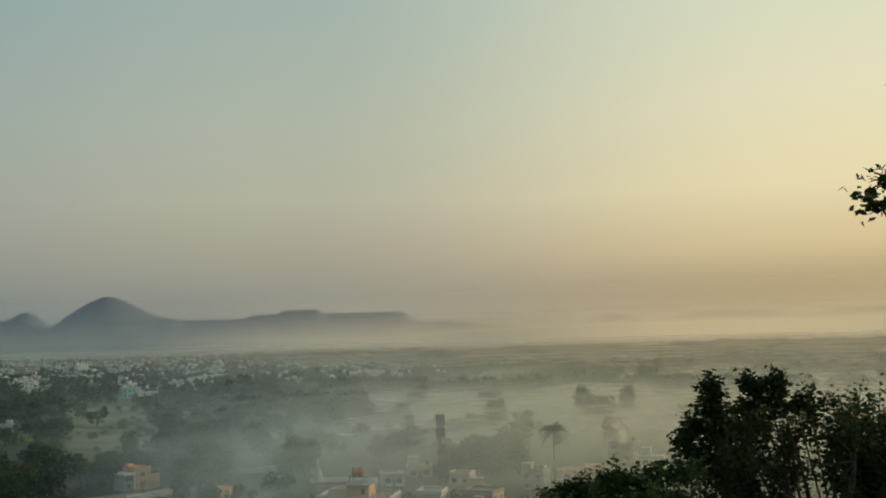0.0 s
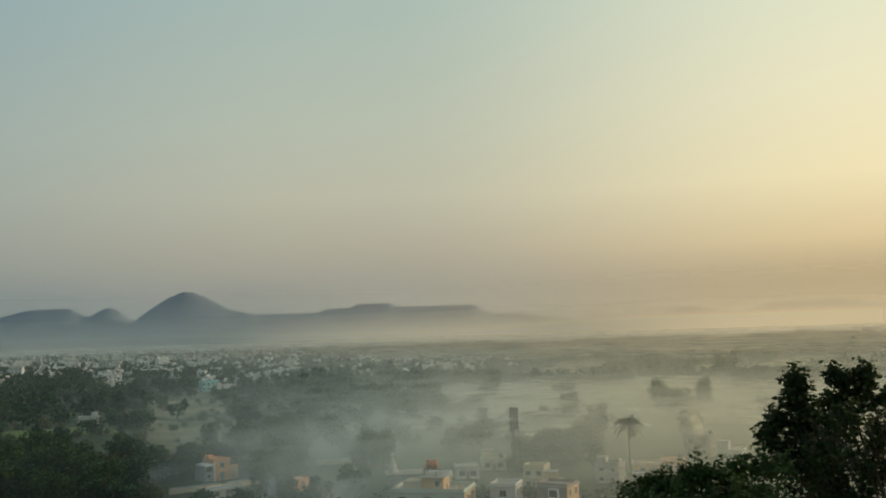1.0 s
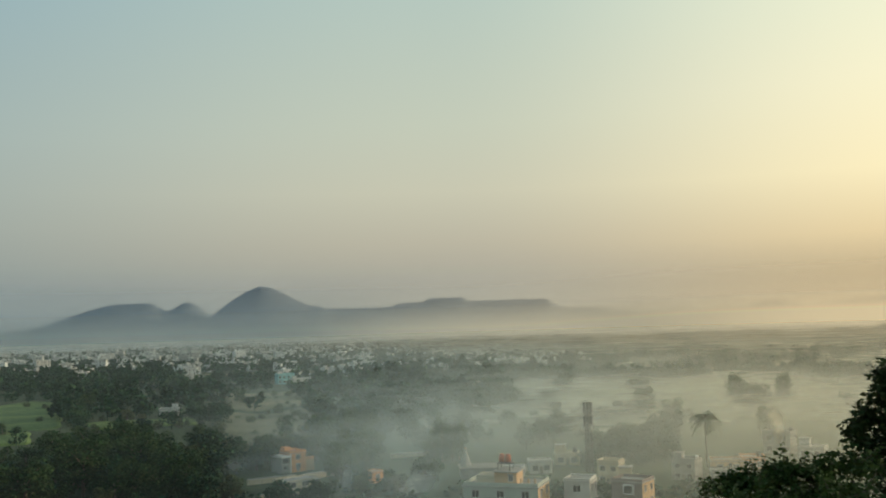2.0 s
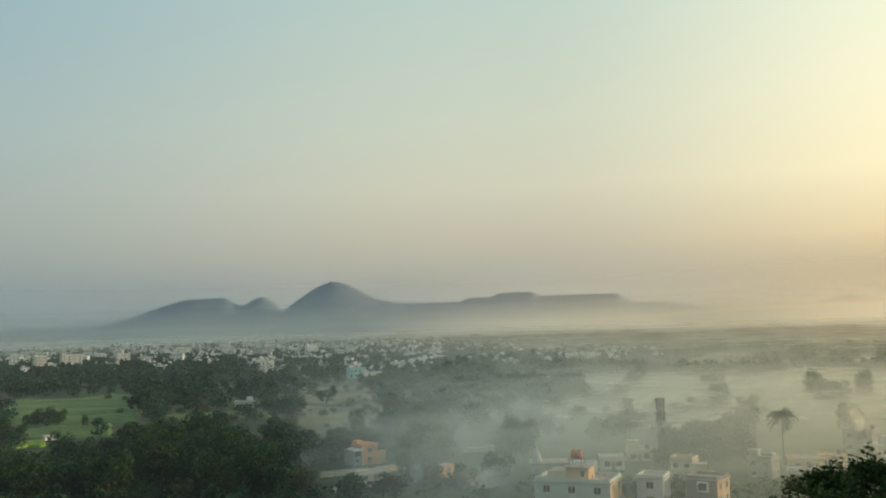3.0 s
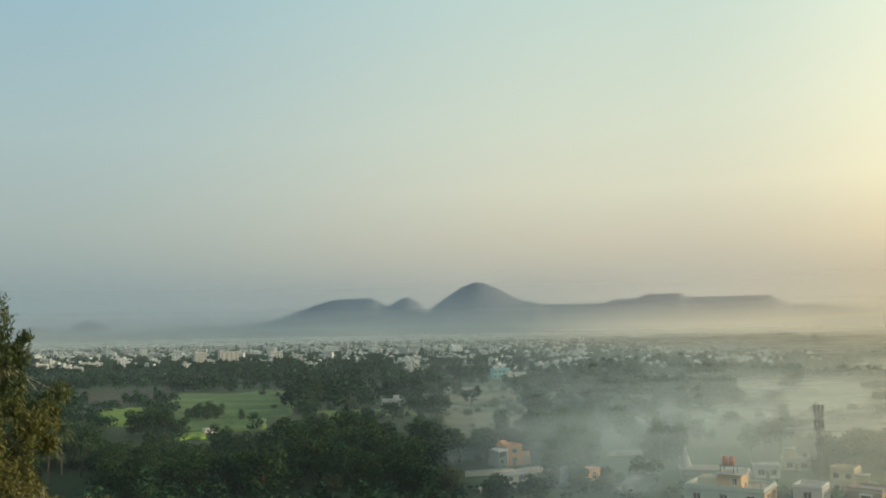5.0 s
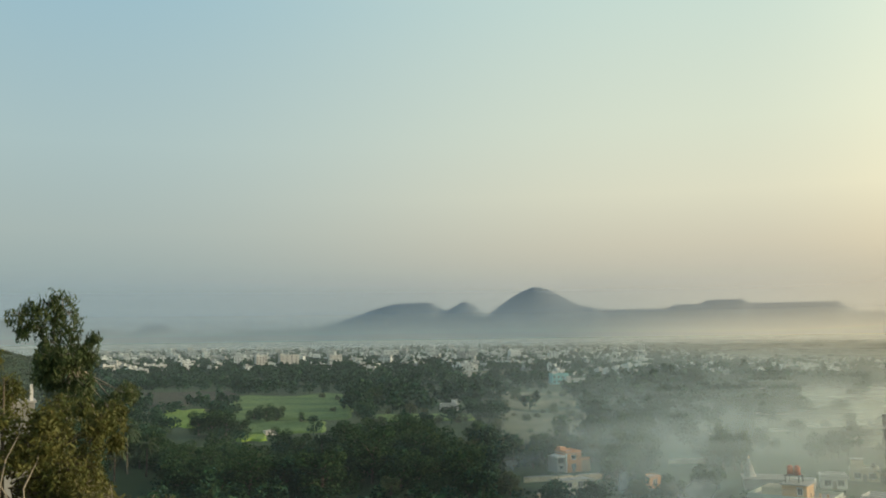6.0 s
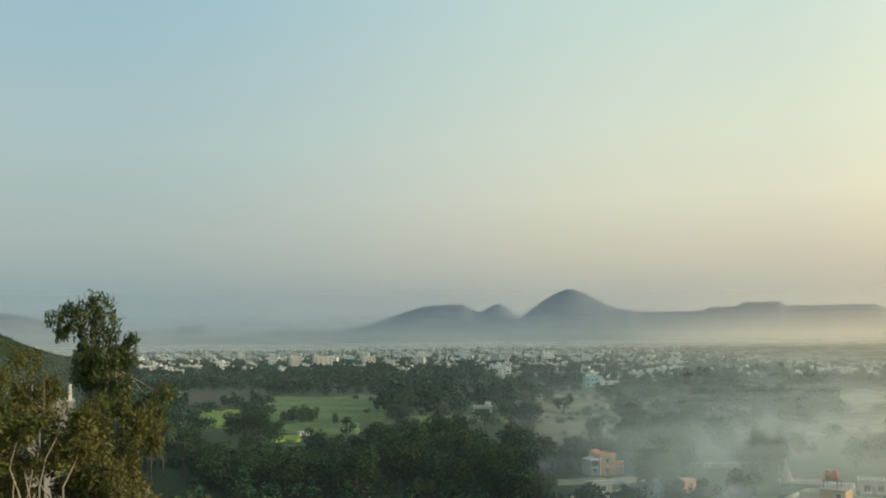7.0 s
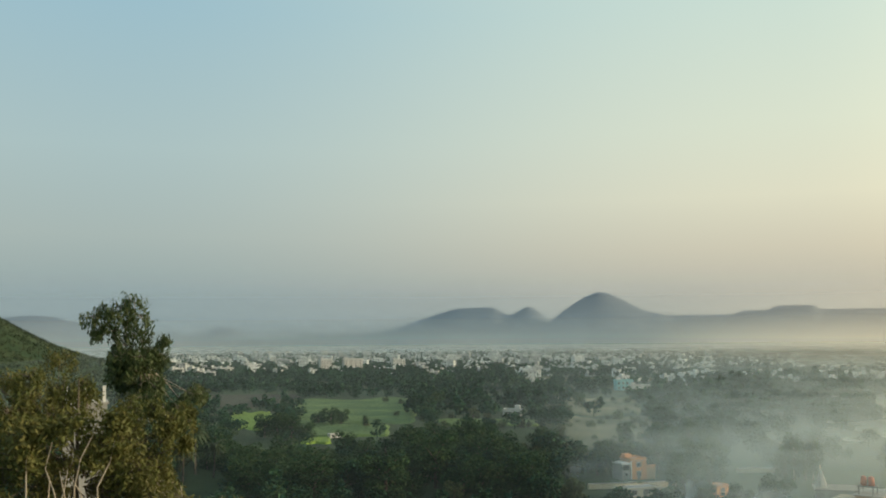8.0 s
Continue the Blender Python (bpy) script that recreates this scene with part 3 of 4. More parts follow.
o = house("shed", "white tin-roofed shed beside a bright plot", 8, 5, 1, M_WHITE, "shed", windows=2, storey=2.6, stair=False, parapet=0.2)
set_at(o, -35.0, 398, 20, size=0.6)

# telecom mast
mast = new("telecom_mast")
MH = 18.6
for sx, sy in ((-0.75, -0.5), (0.75, -0.5), (0, 0.8)):
    v, f = tube([(sx * 1.25, sy * 1.25, -0.5), (sx, sy, MH * 0.5), (sx * 0.9, sy * 0.9, MH)], [0.20, 0.17, 0.14], 5)
    child("leg", mesh_from("leg", v, f, M_STEEL), mast)
bm = bmesh.new()
for k in range(12):
    z = 0.6 + k * 1.42
    for (ax, ay), (bx, by) in (((-0.75, -0.5), (0.75, -0.5)), ((0.75, -0.5), (0, 0.8)), ((0, 0.8), (-0.75, -0.5))):
        for z0, z1 in ((z, z + 1.3), (z, z)):
            a, b = Vector((ax, ay, z0)), Vector((bx, by, z1))
            d = b - a
            bmesh.ops.create_cone(bm, cap_ends=False, segments=4, radius1=0.08, radius2=0.08, depth=d.length, matrix=Matrix.Translation((a + b) / 2) @ d.to_track_quat("Z", "Y").to_matrix().to_4x4())
part("bracing", bm, M_STEEL, mast)
for z in (MH - 1.6, MH - 5.0):
    for t in (0, 120, 240):
        c, s_ = math.cos(radians(t + 90)), math.sin(radians(t + 90))
        bm = block(-0.30, -0.15, -1.45, 0.30, 0.15, 1.45, bevel=0.04)
        a_ = part("antenna", bm, M_STEEL, mast, "flat panel antenna")
        a_.matrix_basis = pose(1.15 * c, 1.15 * s_, z, 0, 0, t)
for z in (MH - 7.2, MH - 6.2):
    bm = bmesh.new()
    bmesh.ops.create_cone(bm, cap_ends=True, segments=14, radius1=0.5, radius2=0.42, depth=0.4, matrix=pose(0.5, -0.9, z, 90))
    part("dish", bm, M_GREY, mast, "drum microwave dish")
tagged(mast, "grey lattice telecom mast with panel antennas in mist", "mast")
set_at(mast, -0.3, 261, 0)

# ---- the town ----
def in_town(az, r):
    """How built-up a place is, 0 to 1."""
    near = 980 + 180 * noise.noise((az * 0.22, 0, 5)) - 260 * float(smooth_step(az, -27, -15)) + 0 * r
    if r < near or r > 2500 or az > 4 or az < -46:
        return 0.0
    edge = float(smooth_step(az, 3.0, -4.0)) * float(smooth_step(r, near, near + 90)) * float(smooth_step(-az, 46.5, 42.0))
    return edge * (1.0 - 0.45 * float(smooth_step(r, 1500, 2500)))


PROTOS = []
SPECS = [(11, 9, 1, "low"), (9, 9, 2, "two-storey"), (13, 10, 2, "broad two-storey"), (10, 9, 3, "three-storey"), (12, 11, 4, "four-storey"), (8, 8, 2, "narrow two-storey")]
for wd, dp, fl, word in SPECS:
    ob = house("house", f"{word} pale plastered flat-roofed town house", wd, dp, fl, M_TOWN, windows=3 if wd > 9 else 2, tank=M_DARK if fl != 3 else None, group="town houses", plain=True)
    PROTOS.append(ob)
spots = []
tries = 0
while len(spots) < 1200 and tries < 60000:
    tries += 1
    az = random.uniform(-46, 4)
    r = math.sqrt(random.uniform(780 ** 2, 2500 ** 2))
    if random.random() > in_town(az, r) or in_field(az, r):
        continue
    p = polar(az, r)
    if any(abs(p.x - q[2]) < 15 and abs(p.y - q[3]) < 15 for q in spots[-400:]):
        continue
    spots.append((az, r, p.x, p.y))
spots.sort(key=lambda q: q[1])
NEAR_HOUSES = 200


def fl_ok(i, r):
    return i not in (3, 4) or r > 1150


used = set()
for k, (az, r, x, y) in enumerate(spots[:NEAR_HOUSES]):
    i = random.choices(range(6), (8, 6, 5, 2, 0.6, 5))[0]
    i = i if fl_ok(i, r) else 1
    m = pose(x, y, land_at(x, y), 0, 0, -az + random.choice((0, 12, 25, -15)) + random.uniform(-5, 5))
    if i not in used:
        used.add(i)
        PROTOS[i].matrix_basis = m
    else:
        copy_thing(PROTOS[i], m)
for i in range(6):
    if i not in used:
        set_at(PROTOS[i], -30 - i, 1300)
# two tall white blocks at the edge of the town
for az, r, wd, fl in ((-35.5, 1150, 13, 5), (-33.9, 1160, 22, 5), (-31.2, 1250, 16, 4)):
    set_at(house("apartment_block", "tall white apartment block at the edge of town", wd, 12, fl, M_WHITE, "building", windows=4, group="apartment blocks"), az, r, 12)


def far_town(rows):
    """Houses too far off to pick out singly: walls, roof rooms, parapets and window recesses in one mesh."""
    cube_v = np.array([[x, y, z] for x in (-.5, .5) for y in (-.5, .5) for z in (0, 1)], float)
    cube_f = np.array([[0, 1, 3, 2], [4, 6, 7, 5], [0, 4, 5, 1], [2, 3, 7, 6], [1, 5, 7, 3]])
    white, dark = [], []
    for az, r, x, y in rows:
        wd, dp, h = random.uniform(8, 15), random.uniform(8, 12), random.choices((3.6, 6.6, 9.8, 13), (6, 6, 2, 0.5))[0]
        turn = radians(-az + random.choice((0, 12, 25, -15)))
        c, s_ = math.cos(turn), math.sin(turn)
        rot = np.array([[c, s_, 0], [-s_, c, 0], [0, 0, 1]])
        base = np.array([x, y, land_at(x, y)])

        def put(out, sx, sy, sz, ox=0.0, oy=0.0, oz=0.0):
            out.append(((cube_v * (sx, sy, sz) + (ox, oy, oz)) @ rot + base, cube_f))

        put(white, wd, dp, h + 0.7)
        put(white, 3.2, 3.2, 2.5, -wd / 2 + 2, 0, h + 0.71)
        for z in np.arange(1.0, h - 1.2, 3.1):
            for q in range(3):
                put(dark, wd * 0.14, 0.1, 1.3, wd * (q - 1) * 0.31, -dp / 2, z)
    for name, rows_, mat in (("town_walls", white, M_TOWN), ("town_windows", dark, M_DARK)):
        v, f = joined(rows_)
        ob = new(name, mesh_from(name, v, f, mat))
        tagged(ob, "dense far rows of pale flat-roofed houses in haze", "town", kind="stuff")


far_town(spots[NEAR_HOUSES:])
TOWN_SPOTS = {(int(x // 14), int(y // 14)) for _, _, x, y in spots}


# ---- trees ----
def broadleaf(name, tall, wide, n, leaf, material, bark=M_BARK, lumps=9, label="", category="tree", trunk=0.35, low=0.16):
    """A tree: tapered trunk with limbs, and a crown of leafy clumps with gaps."""
    top = new(name)
    pieces = [tube([(0, 0, -1.0), (0.15, 0.1, tall * 0.3), (0.1, -0.2, tall * 0.6)], [trunk, trunk * 0.8, trunk * 0.4])]
    centres = []
    for k in range(lumps):
        t = 2 * math.pi * (k * 0.382 + random.uniform(-0.05, 0.05))
        h = low + (0.88 - low) * (k + 0.5) / lumps
        out = wide * 0.5 * math.sqrt(max(0.05, 1 - ((h - 0.55) / 0.55) ** 2)) * random.uniform(0.45, 0.78)
        c = Vector((out * math.cos(t), out * math.sin(t), tall * h))
        rad = wide * random.uniform(0.2, 0.31)
        centres.append((c, rad))
        s = Vector((0.1, 0, tall * h * 0.62))
        pieces.append(tube([s, s.lerp(c, 0.5) + Vector((0, 0, 0.05 * tall)), c], [trunk * 0.35, trunk * 0.22, trunk * 0.06], 5))
    v, f = joined(pieces)
    child("trunk", mesh_from("trunk", v, f, bark, True), top)
    pts = np.concatenate([clump_points(n // lumps, c, (rad, rad, rad * 0.75)) for c, rad in centres])
    v, f = leaves(pts, leaf)
    child("crown", mesh_from("crown", v, f, material), top)
    return tagged(top, label, category)


def gum_tree(name, tall, wide, n, leaf, material, label):
    """A slender tree with a bare pale stem and hanging sprays."""
    top = new(name)
    pieces = [tube([(0, 0, -1), (0.2, 0, tall * 0.35), (-0.1, 0.2, tall * 0.7), (0.1, 0, tall * 0.95)], [0.28, 0.22, 0.14, 0.04])]
    pts = []
    for k in range(11):
        h = 0.4 + 0.58 * k / 10
        t = k * 2.4
        out = wide * 0.5 * random.uniform(0.5, 1.0) * (1.15 - h * 0.6)
        c = Vector((out * math.cos(t), out * math.sin(t), tall * h))
        pieces.append(tube([(0, 0, tall * h * 0.8), tuple(c)], [0.09, 0.03], 5))
        pts.append(clump_points(n // 11, c, (wide * 0.33, wide * 0.33, wide * 0.30), 0.2))
    v, f = joined(pieces)
    child("trunk", mesh_from("trunk", v, f, M_BARK_PALE, True), top)
    v, f = leaves(np.concatenate(pts), leaf, 2.4, 0.9)
    child("crown", mesh_from("crown", v, f, material), top)
    return tagged(top, label, "tree")


def palm(label, tall, reach):
    top = new("palm_tree")
    v, f = tube([(0, 0, -1), (0.2, 0.1, tall * 0.5), (0.1, 0.1, tall)], [0.28, 0.2, 0.16], 7)
    child("trunk", mesh_from("trunk", v, f, M_BARK, True), top)
    for k in range(38):
        t, lift = k * 2.4 + random.uniform(-0.3, 0.3), 1.0 - 1.5 * (k / 38) + random.uniform(-0.25, 0.25)
        full = reach
        reach = full * random.uniform(0.7, 1.1)
        d = Vector((math.cos(t), math.sin(t), 0))
        spine = [Vector((0.1, 0.1, tall)) + d * reach * s + Vector((0, 0, reach * (lift * s - 0.78 * s * s))) for s in np.linspace(0, 1, 9)]
        side = d.cross(Vector((0, 0, 1)))
        vs, fs = [], []
        for i in range(8):
            a, b = spine[i], spine[i + 1]
            for q in (-1, 1):
                for j in range(2):
                    p = a.lerp(b, j / 2)
                    e = a.lerp(b, j / 2 + 0.5)
                    tip = p + side * q * reach * 0.36 * (1 - 0.6 * i / 8) + (b - a) * 0.8 + Vector((0, 0, -reach * 0.13))
                    fs.append((len(vs), len(vs) + 1, len(vs) + 2))
                    vs += [tuple(p), tuple(e), tuple(tip)]
        child("frond", mesh_from("frond", vs, fs, M_PALM), top)
        reach = full
    return tagged(top, label, "palm tree")


for az, r, z, reach in ((6.35, 268, 13.6, 3.9), (-42.9, 300, 13.2, 4.2), (-43.6, 285, 11.0, 3.8), (-41.9, 292, 9.5, 3.5)):
    set_at(palm("tall coconut palm with feathery drooping fronds", z, reach), az, r, z * 37)

# broad crowns of the grove
KINDS = [
    broadleaf("tree", 9, 9, 2000, 0.42, M_LEAF, label="dark green broad-crowned mango-like tree"),
    broadleaf("tree", 7, 8, 1800, 0.40, M_LEAF, lumps=8, label="dark green rounded tree in the grove"),
    broadleaf("tree", 11, 9, 2200, 0.42, M_LEAF, lumps=11, label="tall dark tree with uneven crown"),
    broadleaf("tree", 6, 7, 1500, 0.38, M_LEAF_GREY, lumps=7, label="smaller olive-green tree with lighter leaves"),
    gum_tree("tree", 13, 7.5, 1300, 0.38, M_LEAF, "slender tall gum tree in a misty clump"),
    broadleaf("tree", 3.6, 4.4, 800, 0.3, M_LEAF_GREY, lumps=6, label="low round bush in open ground", low=0.2),
]
placed = set()
CLEAR = [(4.9, 7.9, 236, 330), (-44.4, -41.2, 232, 308), (-1.2, 0.6, 236, 262), (-20.8, -15.6, 225, 282), (-18.6, -14.4, 268, 296), (-13.6, -12.3, 225, 262), (-8.2, -2.4, 190, 232), (-2.0, 4.0, 190, 240), (4.2, 7.0, 215, 262), (-25.6, -23.4, 448, 515), (-35.9, -34.2, 385, 418), (-18.8, -16.2, 660, 760), (-23.6, -22.3, 735, 830), (-7.9, -5.2, 235, 300)]


def clear_of(az, r):
    return any(a0 < az < a1 and r0 < r < r1 for a0, a1, r0, r1 in CLEAR)


def plant(kind, az, r, size=1.0, turn=None):
    p = polar(az, r)
    turn = random.uniform(0, 360) if turn is None else turn
    m = pose(p.x, p.y, land_at(p.x, p.y) - 0.2, 0, 0, turn)
    if kind not in placed:
        placed.add(kind)
        KINDS[kind].matrix_basis = m
        KINDS[kind].scale = (size,) * 3
        return KINDS[kind]
    ob = copy_thing(KINDS[kind], m)
    ob.scale = (size,) * 3
    return ob


# trees that stand out
SET = [(0, -16.3, 300, 1.0), (2, -15.0, 262, 0.95), (4, -14.2, 266, 0.7), (0, -18.9, 312, 0.8), (2, -9.4, 284, 0.78), (4, -8.9, 287, 0.9), (2, -8.3, 288, 0.82), (4, -7.9, 290, 0.8),
       (4, 8.1, 430, 1.15), (2, 8.9, 434, 1.15), (0, 9.4, 440, 1.25), (4, 10.7, 440, 1.1), (2, 9.8, 345, 0.95), (0, 4.6, 395, 1.0), (2, 3.0, 420, 1.1), (0, 5.4, 700, 1.2), (4, 11.65, 800, 0.95), (4, 10.4, 810, 0.8), (0, -7.4, 720, 1.3), (0, -6.8, 730, 1.1),
       (0, -39.0, 404, 1.1), (0, -38.3, 398, 1.2), (0, -37.5, 397, 1.15), (1, -36.7, 394, 1.0), (1, -35.9, 462, 0.9), (0, -35.2, 458, 0.95), (1, -34.6, 464, 0.95), (0, -29.4, 520, 1.0), (0, -28.9, 560, 1.1), (1, -29.6, 470, 1.0), (5, -32.0, 610, 1.0), (5, -19.6, 560, 1.3), (5, -18.4, 470, 1.1), (2, -18.0, 372, 0.8), (2, -20.6, 566, 0.8), (5, -20.0, 430, 1.0), (4, -33.2, 440, 0.4), (3, -21.6, 240, 0.7), (5, -16.2, 238, 0.8), (1, -9.9, 244, 1.0), (2, -14.9, 250, 0.9), (1, -11.8, 238, 0.8), (3, -13.6, 236, 0.8), (0, -8.9, 296, 1.0)]
for q in SET:
    plant(*q)
for k in range(12):
    plant(random.choice((3, 5, 5)), -29.0 + 0.5 * k + random.uniform(-0.2, 0.2), random.choice((432, 438, 482)), random.uniform(0.5, 1.0))
for _ in range(34):
    plant(5, random.uniform(-21.8, -16.8), random.uniform(350, 640), random.uniform(0.5, 1.1))
for _ in range(4):
    plant(random.choice((3, 5)), random.uniform(-34.0, -30.5), random.uniform(430, 640), random.uniform(0.5, 0.9))
# the grove at the foot of the hill and the fields' hedges
count, tries = 0, 0
near_spots = []
while count < 205 and tries < 20000:
    tries += 1
    az = random.uniform(-47, -13)
    r = math.sqrt(random.uniform(236 ** 2, 400 ** 2))
    thick = 1.0 if az < -19 else 0.5
    if r > 335 and -41.3 < az < -16.6:
        continue
    if az > -16 and r < 275:
        thick = 0.05
    if random.random() > thick or in_field(az, r, 0.4) or clear_of(az, r):
        continue
    p = polar(az, r)
    if any((p.x - x) ** 2 + (p.y - y) ** 2 < 38 for x, y in near_spots):
        continue
    near_spots.append((p.x, p.y))
    kind = random.choices(range(6), (5, 5, 3, 2, 0.1 if az < -19 else 0.0, 1.5))[0]
    plant(kind, az, r, random.choice((0.7, 0.85, 1.0, 1.1, 1.25, 1.45)) * (0.75 if az > -22.5 else 1.0) * (0.8 if -41.6 < az < -30 and r > 255 else 1.0))
    count += 1


def far_trees():
    """The woods of the plain, too many to count: low crowns of leaf clumps on stems."""
    templates = []
    for k in range(10):
        tall, wide = (8, 8) if k % 5 < 3 else (10, 6.5)
        fine = k >= 5
        lumps = [Vector((random.gauss(0, wide * 0.22), random.gauss(0, wide * 0.22), tall * random.uniform(0.35, 0.8))) for _ in range(7)]
        pts = np.concatenate([clump_points(60 if fine else 16, c, (wide * 0.27,) * 3, 0.7) for c in lumps])
        v1, f1 = leaves(pts, 0.75 if fine else 1.7, 1.3)
        v2, f2 = tube([(0, 0, -1), (0, 0, tall * 0.6)], [0.3, 0.15], 3)
        f2 = np.concatenate([f2[:, :3], f2[:, [0, 2, 3]]])
        templates.append(joined([(v1, f1), (v2, f2)]))
    bands = {"near": [], "far": []}
    tries = n = 0
    while n < 7500 and tries < 120000:
        tries += 1
        az = random.uniform(-54, 30)
        r = math.sqrt(random.uniform(205 ** 2, 1500 ** 2)) if random.random() < 0.72 else random.uniform(1400, 3600)
        if (az > -5 and r < 640) or (az < -46.5 and r > 420) or in_field(az, r, random.uniform(-0.7, 0.2)) or clear_of(az, r) or (r < 335 and az > -15.5 and az < 14) or (r < 238 and az > -15.5) or (335 < r < 420 and -41.3 < az < -16.6 and random.random() < (0.93 if az < -31 or az > -22 else 0.75)):
            continue
        x, y = r * math.sin(radians(az)), r * math.cos(radians(az))
        town = in_town(az, r)
        grove = noise.noise((x / 110, y / 70, 1.7)) + 0.35 * noise.noise((x / 30, y / 30, 4.0))
        west = max(float(smooth_step(-az, 8, 24)), float(smooth_step(-az, 1, 6)) * (1.25 if 520 < r < 780 else 0.3), 0.9 if 1020 < r < 1200 else 0.0)
        if town > 0.3:
            if random.random() > 0.85 or (int(x // 14), int(y // 14)) in TOWN_SPOTS:
                continue
        elif grove < (-0.9 if r < 420 else -0.45 if r < 1050 else -0.06) * west + 0.12 * (1 - west):
            continue
        s = random.uniform(0.55, 1.2) * (0.9 if town >= 0.3 else 0.78 if -41.6 < az < -30 and 255 < r < 470 else 1.0)
        v, f = templates[n % 5 + (5 if r < 480 else 0)]
        t = random.uniform(0, 6.28)
        c, s_ = math.cos(t) * s, math.sin(t) * s
        w_ = v @ np.array([[c, s_, 0], [-s_, c, 0], [0, 0, s * random.uniform(0.8, 1.15)]]) + (x, y, land_at(x, y))
        bands["near" if r < 900 else "far"].append((w_, f))
        n += 1
    # trees between the houses of the town
    n = 0
    while n < 1700:
        az, r = random.uniform(-47, 4), random.uniform(860, 2350)
        if in_town(az, r) < 0.15 or in_field(az, r):
            continue
        n += 1
        x, y = r * math.sin(radians(az)), r * math.cos(radians(az))
        s, t = random.uniform(0.45, 1.0), random.uniform(0, 6.28)
        if (int(x // 14), int(y // 14)) in TOWN_SPOTS:
            s *= 0.6
        v, f = templates[n % 5]
        c, s_ = math.cos(t) * s, math.sin(t) * s
        bands["far"].append((v @ np.array([[c, s_, 0], [-s_, c, 0], [0, 0, s * random.uniform(0.9, 1.4)]]) + (x, y, land_at(x, y)), f))
    # hedges and tree lines of the eastern plain: bearings, distances, number, size
    lines = [(-2.2, 0.5, 1330, 1345, 26, 1.25), (-4.8, 1.9, 1010, 870, 90, 0.8), (1.9, 6.0, 830, 800, 26, 0.7), (-3.8, 6.4, 690, 640, 95, 0.95), (-1.9, -1.2, 567, 575, 6, 1.0), (2.4, 3.1, 546, 552, 6, 1.0),
             (13.5, 36.0, 2300, 2240, 200, 1.3), (2.0, 16.0, 2150, 2100, 80, 1.2), (-8.0, 6.0, 1750, 1850, 110, 1.1), (4.0, 14.5, 1500, 1420, 70, 1.1), (15.2, 19.0, 1250, 1240, 36, 1.15), (19.5, 32.0, 1040, 1000, 70, 1.1), (16.0, 30.0, 1700, 1650, 90, 1.1),
             (5.0, 5.9, 652, 648, 6, 1.05), (6.9, 7.4, 804, 800, 4, 1.2), (9.4, 10.4, 792, 800, 9, 0.9), (11.6, 12.6, 750, 758, 9, 0.9), (12.5, 24.0, 640, 600, 60, 0.9), (13.5, 20.0, 430, 445, 24, 0.7),
             (-12.6, -5.0, 520, 560, 70, 1.0), (-13.0, -5.2, 600, 640, 80, 1.05), (-14.0, -4.6, 700, 730, 90, 1.0), (-14.0, -5.6, 820, 850, 80, 1.0), (-0.6, 4.6, 276, 292, 42, 0.62), (-13.0, -2.0, 430, 470, 46, 0.75), (-8.0, 6.0, 385, 405, 26, 0.7), (-14.0, -6.0, 360, 370, 24, 0.6), (0.6, 4.8, 312, 326, 30, 0.75), (-10.5, -6.0, 325, 345, 16, 0.5), (-4.5, 0.0, 330, 345, 22, 0.7),
             (-16.0, -9.0, 420, 400, 36, 0.6)]
    for az0, az1, r0, r1, number, size in lines:
        for k in range(number):
            t = random.random()
            az, r = az0 + (az1 - az0) * t, (r0 + (r1 - r0) * t) * (1 + random.gauss(0, 0.035 if r0 < 500 else 0.012))
            if clear_of(az, r):
                continue
            x, y = r * math.sin(radians(az)), r * math.cos(radians(az))
            s = size * random.choice((0.6, 0.75, 0.9, 1.0, 1.15, 1.35))
            v, f = templates[k % 5 + (5 if r < 480 else 0)]
            t = random.uniform(0, 6.28)
            c, s_ = math.cos(t) * s, math.sin(t) * s
            bands["near" if r < 900 else "far"].append((v @ np.array([[c, s_, 0], [-s_, c, 0], [0, 0, s * random.uniform(0.8, 1.2)]]) + (x, y, land_at(x, y)), f))
    for key, rows in bands.items():
        v, f = joined(rows)
        ob = new("woodland", mesh_from("woodland", v, f, M_LEAF_FAR))
        tagged(ob, "dark green groves and hedgerows across the plain" if key == "near" else "far tree lines fading into mist", "trees", kind="stuff")


far_trees()

# scrub on the western spur and the lower slope
def scrub(az0, az1, r0, r1, n, leaf, label, material=M_LEAF_FAR, each=26):
    rows = []
    for _ in range(n):
        az, r = random.uniform(az0, az1), math.sqrt(random.uniform(r0 ** 2, r1 ** 2))
        p = polar(az, r)
        s = random.uniform(1.2, 2.6) * leaf
        rows.append(clump_points(each, (p.x, p.y, land_at(p.x, p.y) + 0.4 * s), (s * 1.3, s * 1.3, s), 0.6))
    v, f = leaves(np.concatenate(rows), leaf)
    tagged(new("scrub", mesh_from("scrub", v, f, material)), label, "scrub", kind="stuff")


scrub(-62, -46.5, 620, 1500, 6500, 1.0, "thick scrub on the western hill spur, greyed in colour for haze", M_SPUR, 14)
scrub(-60, -46, 110, 330, 500, 1.0, "tangled green scrub on the near slope")
scrub(-47, 30, 120, 240, 420, 1.0, "low green scrub at the foot of the hill")


